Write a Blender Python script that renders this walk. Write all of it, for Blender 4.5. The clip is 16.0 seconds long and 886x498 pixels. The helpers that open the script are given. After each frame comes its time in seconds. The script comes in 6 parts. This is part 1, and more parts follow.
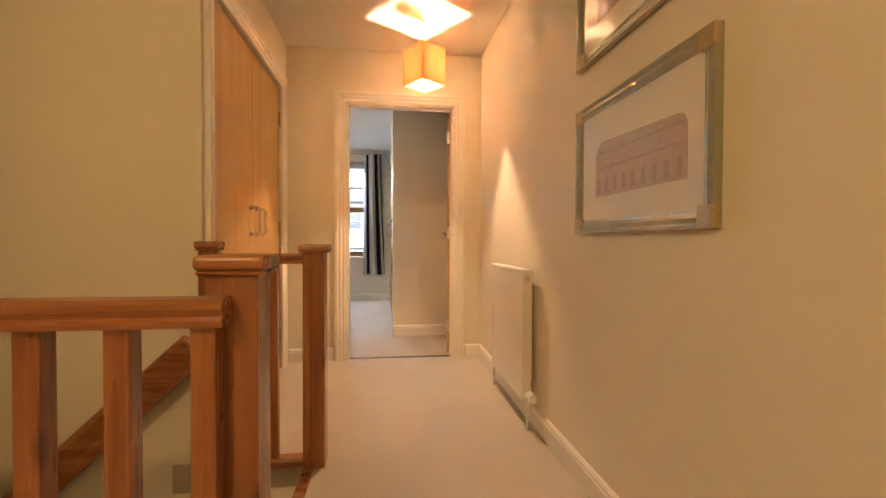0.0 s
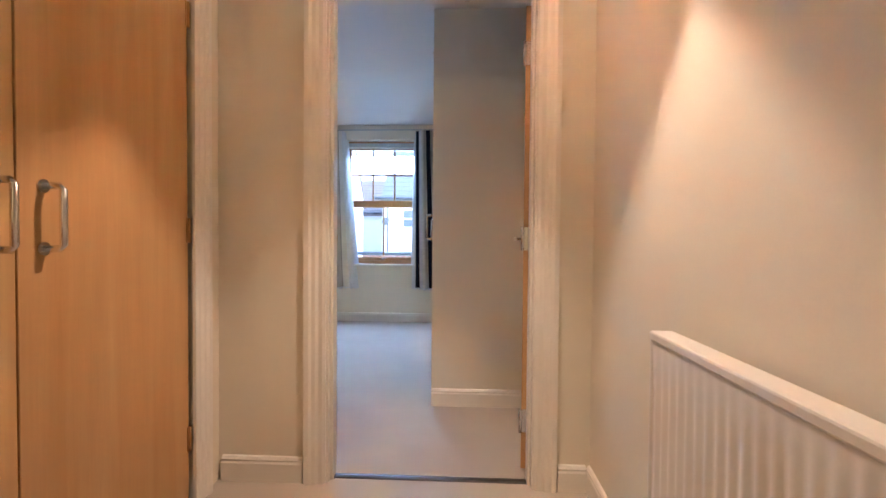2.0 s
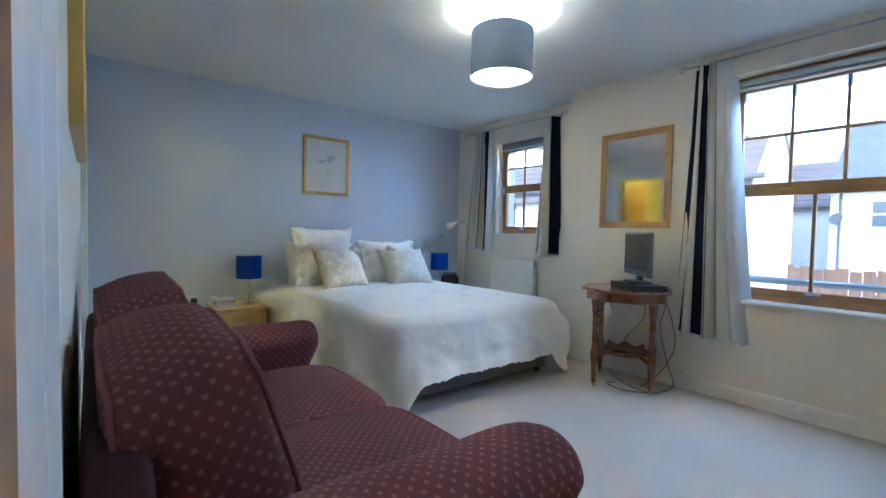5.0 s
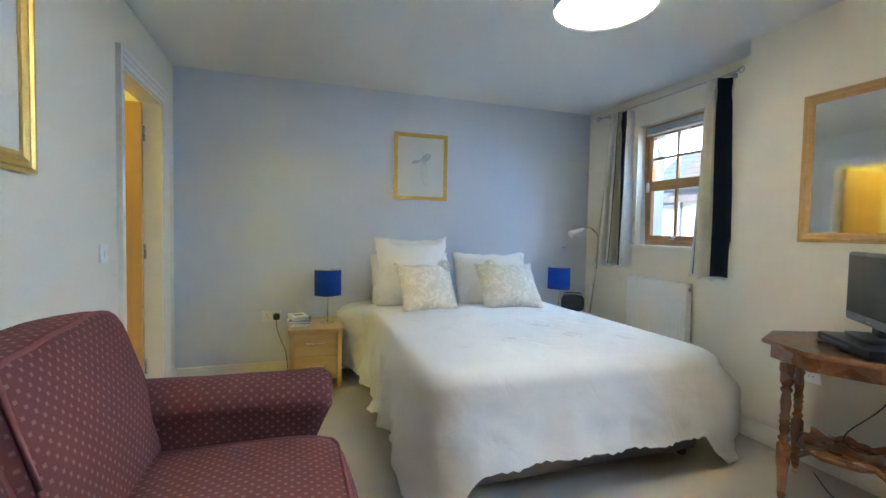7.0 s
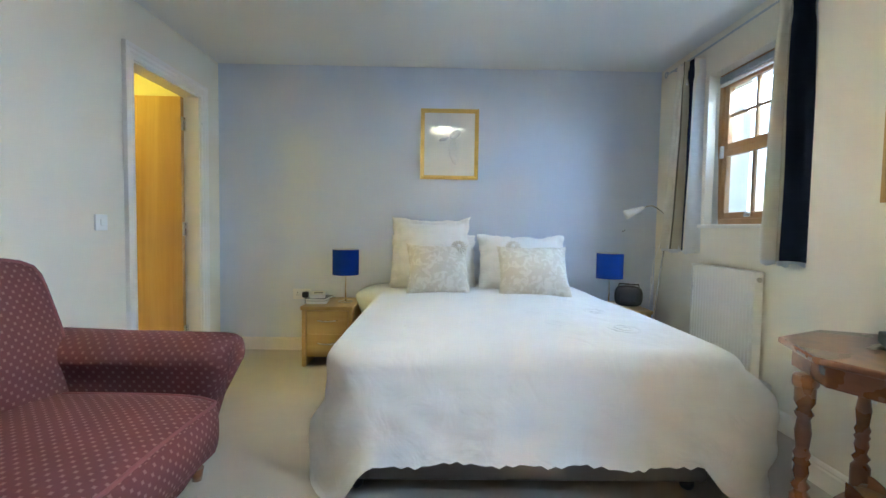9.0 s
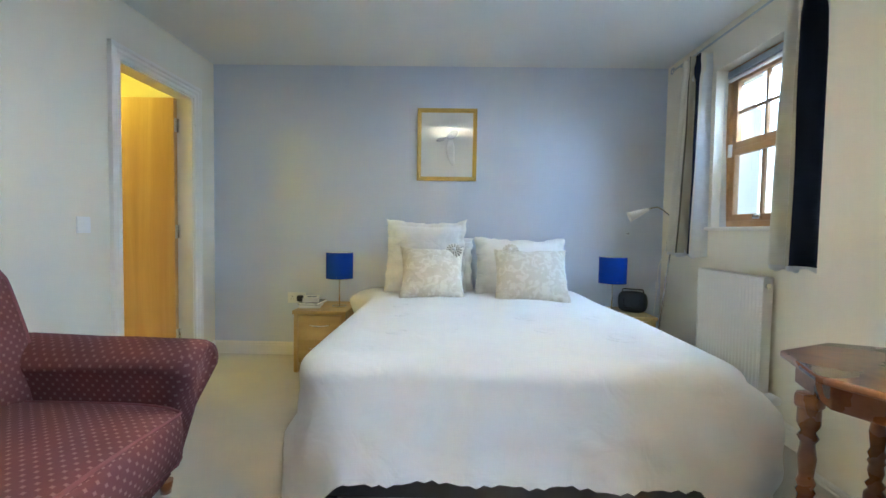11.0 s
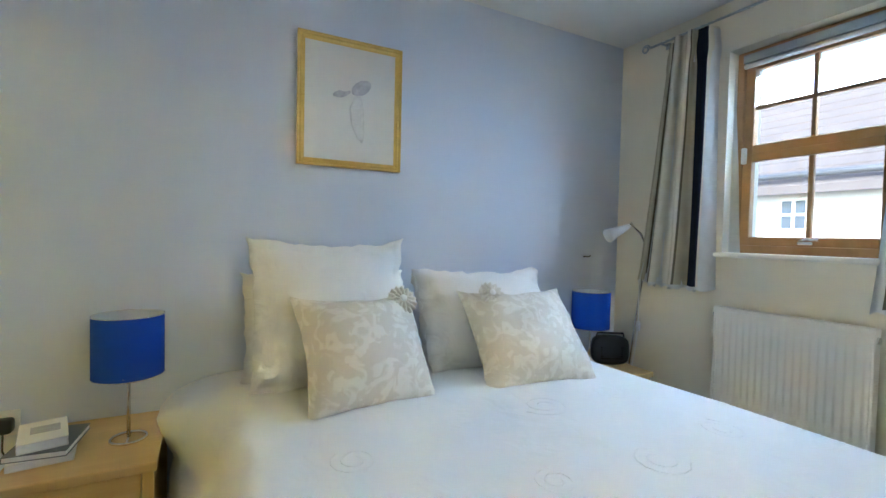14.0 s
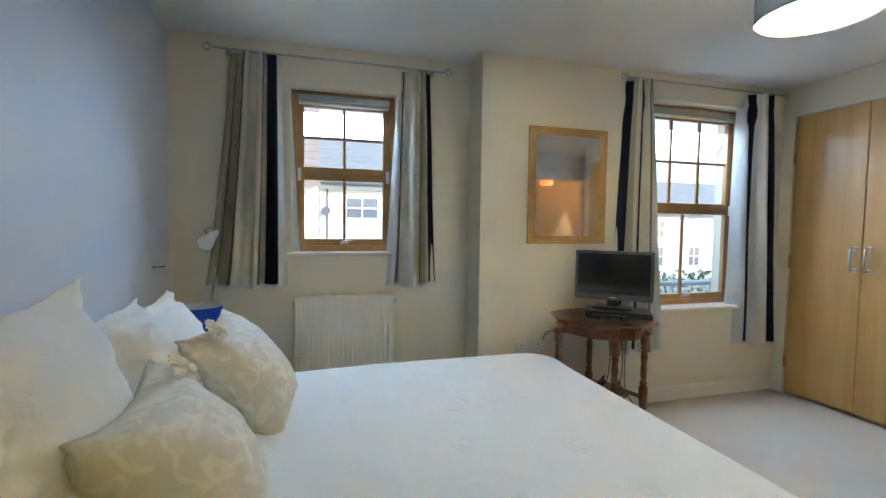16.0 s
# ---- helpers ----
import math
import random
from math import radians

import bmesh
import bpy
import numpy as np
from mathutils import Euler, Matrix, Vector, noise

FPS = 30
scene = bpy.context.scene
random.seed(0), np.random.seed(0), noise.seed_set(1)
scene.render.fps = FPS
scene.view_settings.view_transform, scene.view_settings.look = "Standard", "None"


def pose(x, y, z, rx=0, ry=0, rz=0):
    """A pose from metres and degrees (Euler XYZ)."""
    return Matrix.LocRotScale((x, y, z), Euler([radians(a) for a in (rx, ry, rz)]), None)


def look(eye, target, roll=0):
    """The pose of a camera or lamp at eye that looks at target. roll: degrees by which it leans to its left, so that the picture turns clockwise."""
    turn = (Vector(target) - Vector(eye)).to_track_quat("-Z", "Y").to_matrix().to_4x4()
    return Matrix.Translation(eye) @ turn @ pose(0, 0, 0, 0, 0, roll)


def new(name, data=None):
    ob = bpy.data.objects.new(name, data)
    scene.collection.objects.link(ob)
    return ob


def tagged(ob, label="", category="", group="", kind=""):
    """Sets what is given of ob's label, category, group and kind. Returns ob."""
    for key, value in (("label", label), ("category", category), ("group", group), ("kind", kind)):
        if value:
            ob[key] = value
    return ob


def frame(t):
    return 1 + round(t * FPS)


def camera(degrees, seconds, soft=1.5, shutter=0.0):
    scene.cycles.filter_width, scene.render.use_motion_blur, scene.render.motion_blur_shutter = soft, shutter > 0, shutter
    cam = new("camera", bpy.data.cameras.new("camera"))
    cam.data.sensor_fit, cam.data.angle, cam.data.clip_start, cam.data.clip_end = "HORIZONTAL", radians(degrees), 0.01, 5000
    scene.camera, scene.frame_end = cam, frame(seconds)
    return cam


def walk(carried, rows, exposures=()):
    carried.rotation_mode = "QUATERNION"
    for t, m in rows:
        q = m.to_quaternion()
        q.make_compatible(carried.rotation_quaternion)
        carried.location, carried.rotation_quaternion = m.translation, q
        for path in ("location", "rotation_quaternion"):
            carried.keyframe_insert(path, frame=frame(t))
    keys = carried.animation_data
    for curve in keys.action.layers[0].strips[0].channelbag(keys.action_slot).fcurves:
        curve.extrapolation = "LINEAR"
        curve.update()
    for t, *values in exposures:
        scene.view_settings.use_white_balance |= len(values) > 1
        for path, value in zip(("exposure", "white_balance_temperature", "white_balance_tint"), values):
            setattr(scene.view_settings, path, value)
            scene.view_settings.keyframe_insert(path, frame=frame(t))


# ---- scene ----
cam = camera(89.9, 16.0)
PATH = [
    (0, (0.376, -0.164, 0.929), (0.625, 1.82, 0.894), 0.2),
    (0.5, (0.51, 0.229, 0.956), (0.572, 2.227, 0.909), 0.3),
    (1, (0.557, 0.672, 0.97), (0.514, 2.671, 0.923), 0.6),
    (1.5, (0.605, 1.122, 0.984), (0.53, 3.12, 0.934), 0.7),
    (2, (0.605, 1.569, 0.997), (0.52, 3.566, 0.951), 0.5),
    (2.5, (0.586, 2.023, 1.017), (0.497, 4.021, 0.969), 0.5),
    (3, (0.543, 2.487, 1.024), (0.379, 4.48, 0.979), 1.0),
    (3.5, (0.573, 2.845, 1.04), (0.003, 4.761, 0.987), 0.9),
    (4, (0.518, 3.17, 1.034), (-0.479, 4.902, 0.983), 1.4),
    (4.2, (0.494, 3.24, 1.04), (-0.65, 4.88, 0.982), 1.4),
    (4.5, (0.457, 3.338, 1.06), (-0.888, 4.816, 0.994), 1.1),
    (5, (0.369, 3.492, 1.09), (-1.195, 4.735, 1.015), 1.2),
    (5.2, (0.329, 3.547, 1.098), (-1.291, 4.717, 1.022), 1.1),
    (6.3, (0.095, 3.985, 1.15), (-1.72, 4.825, 1.066), 1.1),
    (7.5, (-0.198, 4.537, 1.19), (-2.141, 4.999, 1.096), 1.0),
    (8, (-0.225, 4.81, 1.17), (-2.206, 5.062, 1.064), 0.8),
    (8.5, (-0.244, 5.049, 1.081), (-2.24, 5.146, 0.987), 0.8),
    (9, (-0.164, 5.25, 1.042), (-2.161, 5.277, 0.945), 0.9),
    (11.5, (-0.357, 5.386, 1.045), (-2.354, 5.34, 0.958), 1.0),
    (12, (-0.549, 5.31, 1.098), (-2.546, 5.253, 1.008), 1.1),
    (12.5, (-0.816, 5.159, 1.139), (-2.814, 5.148, 1.047), 1.1),
    (13, (-1.105, 5.012, 1.145), (-3.097, 5.17, 1.066), 1.2),
    (13.5, (-1.473, 4.875, 1.168), (-3.408, 5.372, 1.072), 1.4),
    (14, (-1.852, 4.788, 1.142), (-3.627, 5.708, 1.082), 1.3),
    (14.5, (-2.238, 4.783, 1.144), (-3.607, 6.24, 1.097), 1.2),
    (15, (-2.608, 4.741, 1.163), (-3.251, 6.634, 1.11), 1.0),
    (15.5, (-2.898, 4.523, 1.24), (-2.786, 6.517, 1.137), 0.5),
    (16, (-3.056, 4.218, 1.267), (-2.506, 6.137, 1.16), 0.7),
]
EXPOSURE = [(0.0, 2.85, 6250, 14), (1.0, 2.85, 5550, 14), (2.0, 2.62, 4750, 14), (2.5, 2.5, 4500, 14), (3.0, 2.4, 4450, 13), (3.5, 2.35, 4400, 12), (4.2, 2.25, 4500, 10), (5.0, 2.18, 4780, 8), (7.5, 2.55, 5400, 6), (12.5, 2.62, 5380, 6), (14.0, 2.47, 5400, 6), (16.0, 2.15, 5800, 6)]
walk(cam, [(t, look(eye, target, roll)) for t, eye, target, roll in PATH], EXPOSURE)

# ---- light ----
world = bpy.data.worlds.new("sky")
scene.world = world
world.use_nodes = True
wn, wl = world.node_tree.nodes, world.node_tree.links
sky = wn.new("ShaderNodeTexSky")
sky.sky_type, sky.sun_disc = "NISHITA", False
sky.sun_elevation, sky.sun_rotation = radians(28), radians(145)
sky.air_density, sky.dust_density = 1.0, 1.0
wn["Background"].inputs[1].default_value = 0.15
wl.new(sky.outputs[0], wn["Background"].inputs[0])
sun_data = bpy.data.lights.new("sun", "SUN")
sun_data.energy, sun_data.angle, sun_data.color = 1.2, radians(16), (1.0, 0.98, 0.95)
sun = new("sun", sun_data)
sun.matrix_world = look((0, -4, 12), (-12 * math.cos(radians(28)) * math.sin(radians(35)), -4 + 12 * math.cos(radians(28)) * math.cos(radians(35)), 12 - 12 * math.sin(radians(28))))


def lamp(name, place, watts, colour, radius):
    d = bpy.data.lights.new(name, "POINT")
    d.energy, d.color, d.shadow_soft_size = watts, colour, radius
    ob = new(name, d)
    ob.location = place
    return ob


HALL_LAMP, BED_LAMP = (0.65, 2.84, 2.088), (-1.449, 5.335, 2.10)
lamp("hall_bulb_light", HALL_LAMP, 11.5, (1.0, 0.625, 0.33), 0.012)
lamp("bedroom_bulb_light", BED_LAMP, 66, (1.0, 0.83, 0.54), 0.02)
lamp("ensuite_bulb_light", (-2.95, 2.45, 2.15), 4.2, (1.0, 0.76, 0.07), 0.05)
# The landing lamp is an added fill, out of view behind the start.
lamp("landing_fill_light", (-0.6, -1.0, 2.1), 6.6, (1.0, 0.64, 0.27), 0.05)


def window_light(name, x, y, z, w, h, watts):
    """An area lamp added just outside a window's top panes, in place of bright sky."""
    d = bpy.data.lights.new(name, "AREA")
    d.shape, d.size, d.size_y, d.energy, d.color, d.spread = "RECTANGLE", w, h, watts, (0.60, 0.77, 1.0), radians(128)
    ob = new(name, d)
    ob.matrix_world = look((x, y, z), (x, y - 1.0, z - 0.95))
    return ob


window_light("sky_light_small", -2.878, 7.265, 1.905, 0.54, 0.18, 2.0)
window_light("sky_light_large", -0.36, 7.07, 1.92, 0.84, 0.29, 3.8)

# ---- materials ----


def material(name, colour, rough=0.6, metal=0.0, vary=0.06, scale=8.0, grain=60.0, bump=0.05, depth=0.002,
             stretch=(1, 1, 1), coat=0.0, spec=0.5, per_object=0.0):
    """Paint, cloth, wood or metal with stains at one scale and grain at another."""
    m = bpy.data.materials.new(name)
    m.use_nodes = True
    n, l = m.node_tree.nodes, m.node_tree.links
    b = n["Principled BSDF"]
    co, mp = n.new("ShaderNodeTexCoord"), n.new("ShaderNodeMapping")
    mp.inputs["Scale"].default_value = stretch
    l.new(co.outputs["Object"], mp.inputs[0])
    big, fine = n.new("ShaderNodeTexNoise"), n.new("ShaderNodeTexNoise")
    big.inputs["Scale"].default_value, fine.inputs["Scale"].default_value = scale, grain
    big.inputs["Detail"].default_value, fine.inputs["Detail"].default_value = 4, 3
    for t in (big, fine):
        l.new(mp.outputs[0], t.inputs["Vector"])
    add = n.new("ShaderNodeMath")
    l.new(big.outputs[0], add.inputs[0])
    l.new(fine.outputs[0], add.inputs[1])
    rng = n.new("ShaderNodeMapRange")
    rng.inputs[1].default_value, rng.inputs[2].default_value = 0.6, 1.4
    rng.inputs[3].default_value, rng.inputs[4].default_value = 1 - vary, 1 + vary
    l.new(add.outputs[0], rng.inputs[0])
    hsv = n.new("ShaderNodeHueSaturation")
    hsv.inputs["Color"].default_value = (*colour, 1)
    l.new(rng.outputs[0], hsv.inputs["Value"])
    l.new(hsv.outputs[0], b.inputs["Base Color"])
    rr = n.new("ShaderNodeMapRange")
    rr.inputs[3].default_value, rr.inputs[4].default_value = max(0.02, rough - 0.06), min(1, rough + 0.06)
    l.new(big.outputs[0], rr.inputs[0])
    l.new(rr.outputs[0], b.inputs["Roughness"])
    b.inputs["Metallic"].default_value, b.inputs["Specular IOR Level"].default_value = metal, spec
    b.inputs["Coat Weight"].default_value = coat
    if bump:
        bp = n.new("ShaderNodeBump")
        bp.inputs["Strength"].default_value, bp.inputs["Distance"].default_value = bump, depth
        l.new(fine.outputs[0], bp.inputs["Height"])
        l.new(bp.outputs[0], b.inputs["Normal"])
    return m


def wrinkled(m, scale, strength, distance, stretch=(1, 1, 1)):
    """Soft creases in cloth, under its weave."""
    n, l = m.node_tree.nodes, m.node_tree.links
    no, mp, bp = n.new("ShaderNodeTexNoise"), n.new("ShaderNodeMapping"), n.new("ShaderNodeBump")
    mp.inputs["Scale"].default_value = stretch
    no.inputs["Scale"].default_value, no.inputs["Detail"].default_value, no.inputs["Distortion"].default_value = scale, 3.5, 0.9
    l.new(n["Texture Coordinate"].outputs["Object"], mp.inputs[0])
    l.new(mp.outputs[0], no.inputs["Vector"])
    bp.inputs["Strength"].default_value, bp.inputs["Distance"].default_value = strength, distance
    l.new(no.outputs[0], bp.inputs["Height"])
    l.new(bp.outputs[0], n["Bump"].inputs["Normal"])
    return m


def wood(name, light, dark, rough=0.35, along=(1, 1, 0.08), rings=14.0, knots=0.0, coat=0.15):
    m = material(name, light, rough, coat=coat, vary=0.05, bump=0.03, stretch=along, scale=20, grain=160)
    n, l = m.node_tree.nodes, m.node_tree.links
    mp = n["Mapping"]
    wv = n.new("ShaderNodeTexNoise")
    wv.inputs["Scale"].default_value, wv.inputs["Detail"].default_value = rings, 6
    wv.inputs["Distortion"].default_value = 1.2
    l.new(mp.outputs[0], wv.inputs["Vector"])
    rp = n.new("ShaderNodeValToRGB")
    rp.color_ramp.elements[0].position, rp.color_ramp.elements[1].position = 0.3, 0.7
    rp.color_ramp.elements[0].color, rp.color_ramp.elements[1].color = (*dark, 1), (*light, 1)
    l.new(wv.outputs[0], rp.inputs[0])
    out = rp.outputs[0]
    if knots:
        co = n["Texture Coordinate"]
        vo = n.new("ShaderNodeTexVoronoi")
        vo.inputs["Scale"].default_value = 5.0
        mk = n.new("ShaderNodeMapping")
        mk.inputs["Scale"].default_value = (1, 1, 0.5)
        l.new(co.outputs["Object"], mk.inputs[0])
        l.new(mk.outputs[0], vo.inputs["Vector"])
        kr = n.new("ShaderNodeValToRGB")
        kr.color_ramp.elements[0].position, kr.color_ramp.elements[1].position = 0.05, 0.13
        kr.color_ramp.elements[0].color, kr.color_ramp.elements[1].color = (knots, knots, knots, 1), (0, 0, 0, 1)
        l.new(vo.outputs["Distance"], kr.inputs[0])
        mx = n.new("ShaderNodeMix")
        mx.data_type = "RGBA"
        mx.inputs[7].default_value = (dark[0] * 0.3, dark[1] * 0.25, dark[2] * 0.25, 1)
        l.new(kr.outputs[0], mx.inputs[0])
        l.new(out, mx.inputs[6])
        out = mx.outputs[2]
    l.new(out, n["Hue/Saturation/Value"].inputs["Color"])
    return m


def stripes(name, bands, rough=0.9):
    """Woven cloth striped along u of its UV map; bands: (start, colour) within one repeat."""
    m = material(name, (0.7, 0.68, 0.6), rough, vary=0.05, scale=6, grain=500, bump=0.15, depth=0.0006, spec=0.15)
    n, l = m.node_tree.nodes, m.node_tree.links
    uv, sp, fr, rp = n.new("ShaderNodeUVMap"), n.new("ShaderNodeSeparateXYZ"), n.new("ShaderNodeMath"), n.new("ShaderNodeValToRGB")
    l.new(uv.outputs[0], sp.inputs[0])
    fr.operation = "FRACT"
    l.new(sp.outputs[0], fr.inputs[0])
    l.new(fr.outputs[0], rp.inputs[0])
    r = rp.color_ramp
    r.interpolation = "CONSTANT"
    while len(r.elements) < len(bands):
        r.elements.new(0.5)
    for e, (p, c) in zip(r.elements, bands):
        e.position, e.color = p, (*c, 1)
    l.new(rp.outputs[0], n["Hue/Saturation/Value"].inputs["Color"])
    tr = n.new("ShaderNodeBsdfTranslucent")
    l.new(n["Hue/Saturation/Value"].outputs[0], tr.inputs[0])
    ms = n.new("ShaderNodeMixShader")
    ms.inputs[0].default_value = 0.22
    l.new(n["Principled BSDF"].outputs[0], ms.inputs[1])
    l.new(tr.outputs[0], ms.inputs[2])
    l.new(ms.outputs[0], n["Material Output"].inputs[0])
    return m


def motif_cloth(name, ground, motif, pitch=0.026):
    """Upholstery with a lattice of small pale motifs laid out over the UV map in metres."""
    m = material(name, ground, 0.92, vary=0.12, scale=9, grain=420, bump=0.25, depth=0.0008, spec=0.12)
    n, l = m.node_tree.nodes, m.node_tree.links
    uv, mp = n.new("ShaderNodeUVMap"), n.new("ShaderNodeMapping")
    mp.inputs["Rotation"].default_value = (0, 0, radians(45))
    mp.inputs["Scale"].default_value = (1 / pitch, 1 / pitch, 1)
    l.new(uv.outputs[0], mp.inputs[0])
    vf = n.new("ShaderNodeVectorMath")
    vf.operation = "FRACTION"
    l.new(mp.outputs[0], vf.inputs[0])
    sb = n.new("ShaderNodeVectorMath")
    sb.operation = "SUBTRACT"
    sb.inputs[1].default_value = (0.5, 0.5, 0)
    l.new(vf.outputs[0], sb.inputs[0])
    sp = n.new("ShaderNodeSeparateXYZ")
    l.new(sb.outputs[0], sp.inputs[0])
    ln = n.new("ShaderNodeVectorMath")
    ln.operation = "LENGTH"
    l.new(sb.outputs[0], ln.inputs[0])
    pr = n.new("ShaderNodeMath")
    pr.operation = "MULTIPLY"
    l.new(sp.outputs[0], pr.inputs[0])
    l.new(sp.outputs[1], pr.inputs[1])
    ab = n.new("ShaderNodeMath")
    ab.operation = "ABSOLUTE"
    l.new(pr.outputs[0], ab.inputs[0])
    m2 = n.new("ShaderNodeMath")
    m2.operation = "MULTIPLY_ADD"
    m2.inputs[1].default_value = 6.0
    l.new(ab.outputs[0], m2.inputs[0])
    l.new(ln.outputs["Value"], m2.inputs[2])
    mr = n.new("ShaderNodeMapRange")
    mr.inputs[1].default_value, mr.inputs[2].default_value = 0.16, 0.36
    mr.inputs[3].default_value, mr.inputs[4].default_value = 0.75, 0.0
    l.new(m2.outputs[0], mr.inputs[0])
    mx = n.new("ShaderNodeMix")
    mx.data_type = "RGBA"
    mx.inputs[6].default_value, mx.inputs[7].default_value = (*ground, 1), (*motif, 1)
    l.new(mr.outputs[0], mx.inputs[0])
    l.new(mx.outputs[2], n["Hue/Saturation/Value"].inputs["Color"])
    return m


def brocade(name, ground, figure, scale=24.0):
    m = material(name, ground, 0.55, vary=0.04, scale=10, grain=400, bump=0.15, depth=0.0006, spec=0.4)
    n, l = m.node_tree.nodes, m.node_tree.links
    no = n.new("ShaderNodeTexNoise")
    no.inputs["Scale"].default_value, no.inputs["Detail"].default_value, no.inputs["Distortion"].default_value = scale, 1.5, 1.6
    l.new(n["Texture Coordinate"].outputs["Object"], no.inputs["Vector"])
    rp = n.new("ShaderNodeValToRGB")
    rp.color_ramp.elements[0].position, rp.color_ramp.elements[1].position = 0.46, 0.58
    rp.color_ramp.elements[0].color, rp.color_ramp.elements[1].color = (*ground, 1), (*figure, 1)
    l.new(no.outputs[0], rp.inputs[0])
    l.new(rp.outputs[0], n["Hue/Saturation/Value"].inputs["Color"])
    return m


def see_through(name, colour, rough=0.0):
    m = bpy.data.materials.new(name)
    m.use_nodes = True
    b = m.node_tree.nodes["Principled BSDF"]
    b.inputs["Base Color"].default_value = (*colour, 1)
    b.inputs["Roughness"].default_value = rough
    b.inputs["Transmission Weight"].default_value = 1.0
    b.inputs["IOR"].default_value = 1.45
    return m


def thin_shade(name, colour, through_colour, share):
    m = material(name, colour, 0.9, vary=0.08, scale=25, grain=300, bump=0.2, depth=0.0008, spec=0.1)
    n, l = m.node_tree.nodes, m.node_tree.links
    tr, ms = n.new("ShaderNodeBsdfTranslucent"), n.new("ShaderNodeMixShader")
    tr.inputs[0].default_value = (*through_colour, 1)
    no, rp = n.new("ShaderNodeTexNoise"), n.new("ShaderNodeMix")
    no.inputs["Scale"].default_value, no.inputs["Detail"].default_value = 30, 5
    l.new(n["Texture Coordinate"].outputs["Object"], no.inputs["Vector"])
    rp.data_type = "RGBA"
    rp.inputs[6].default_value = (*[c * 0.55 for c in through_colour], 1)
    rp.inputs[7].default_value = (*through_colour, 1)
    l.new(no.outputs[0], rp.inputs[0])
    l.new(rp.outputs[2], tr.inputs[0])
    ms.inputs[0].default_value = share
    l.new(n["Principled BSDF"].outputs[0], ms.inputs[1])
    l.new(tr.outputs[0], ms.inputs[2])
    l.new(ms.outputs[0], n["Material Output"].inputs[0])
    return m


CREAM = material("cream_wall_paint", (0.76, 0.70, 0.57), 0.75, vary=0.02, scale=1.5, grain=220, bump=0.06, depth=0.001)
BLUE_WALL = material("pale_blue_wall_paint", (0.635, 0.67, 0.75), 0.6, vary=0.02, scale=1.5, grain=220, bump=0.06, depth=0.001)
CEILING = material("ceiling_paint", (0.78, 0.77, 0.74), 0.85, vary=0.02, scale=1.2, grain=180, bump=0.06, depth=0.001)
GLOSS = material("white_gloss_paint", (0.80, 0.76, 0.68), 0.3, vary=0.02, scale=6, grain=120, bump=0.02, depth=0.0006)
CARPET = material("beige_carpet", (0.53, 0.475, 0.40), 0.95, vary=0.10, scale=2.2, grain=380, bump=0.6, depth=0.004, spec=0.1)
PINE = wood("varnished_pine", (0.38, 0.15, 0.045), (0.20, 0.06, 0.018), 0.28, knots=0.8, coat=0.4)
PINE_X = wood("varnished_pine_rail", (0.38, 0.15, 0.045), (0.20, 0.06, 0.018), 0.28, along=(0.08, 1, 1), coat=0.4)
VENEER = wood("beech_veneer", (0.56, 0.34, 0.13), (0.47, 0.26, 0.085), 0.4, along=(1, 1, 0.05), rings=9)
OAK = wood("oak_veneer", (0.54, 0.35, 0.125), (0.46, 0.28, 0.09), 0.4, along=(1, 0.06, 1), rings=12)
OAK_Z = wood("oak_veneer_upright", (0.54, 0.35, 0.125), (0.46, 0.28, 0.09), 0.4, along=(1, 1, 0.06), rings=12)
MAHOGANY = wood("antique_mahogany", (0.25, 0.10, 0.033), (0.13, 0.046, 0.016), 0.28, along=(0.3, 0.3, 0.3), rings=30, coat=0.4)
HARDWOOD = wood("stained_window_wood", (0.46, 0.25, 0.10), (0.36, 0.18, 0.065), 0.4, along=(0.3, 1, 0.3), rings=20)
FRAME_OAK = wood("mirror_frame_wood", (0.50, 0.30, 0.10), (0.40, 0.22, 0.07), 0.4, along=(0.3, 1, 0.3), rings=20)
GOLD = material("gilt_moulding", (0.62, 0.42, 0.12), 0.32, 0.85, vary=0.15, scale=20, grain=150, bump=0.2)
GILT_DULL = material("dull_gilt_block", (0.46, 0.38, 0.20), 0.45, 0.5, vary=0.15, scale=20, grain=150, bump=0.15)
SILVER_GREEN = material("silver_green_moulding", (0.36, 0.36, 0.26), 0.42, 0.5, vary=0.15, scale=20, grain=150, bump=0.15)
CHROME = material("satin_chrome", (0.75, 0.74, 0.72), 0.2, 1.0, vary=0.03, bump=0)
BRASS = material("aged_brass", (0.45, 0.27, 0.10), 0.35, 0.95, vary=0.1, bump=0.05)
BLACK = material("black_plastic", (0.014, 0.014, 0.016), 0.3, vary=0.1, bump=0.03)
SCREEN = material("dark_screen", (0.008, 0.009, 0.011), 0.12, vary=0.02, bump=0)
GREY_PLASTIC = material("grey_plastic", (0.12, 0.12, 0.125), 0.4, vary=0.05, bump=0.03)
WHITE_PLASTIC = material("white_plastic", (0.78, 0.77, 0.74), 0.35, vary=0.02, bump=0)
SPREAD = material("white_cotton_bedspread", (0.80, 0.79, 0.76), 0.9, vary=0.02, scale=5, grain=350, bump=0.25, depth=0.0012, spec=0.1)
LINEN = material("white_pillow_cotton", (0.82, 0.80, 0.76), 0.9, vary=0.03, scale=6, grain=350, bump=0.2, depth=0.001, spec=0.1)
BROCADE = brocade("cream_brocade", (0.66, 0.61, 0.51), (0.755, 0.715, 0.625), 17.0)
wrinkled(SPREAD, 7.0, 0.28, 0.03)
wrinkled(LINEN, 7.0, 0.6, 0.025)
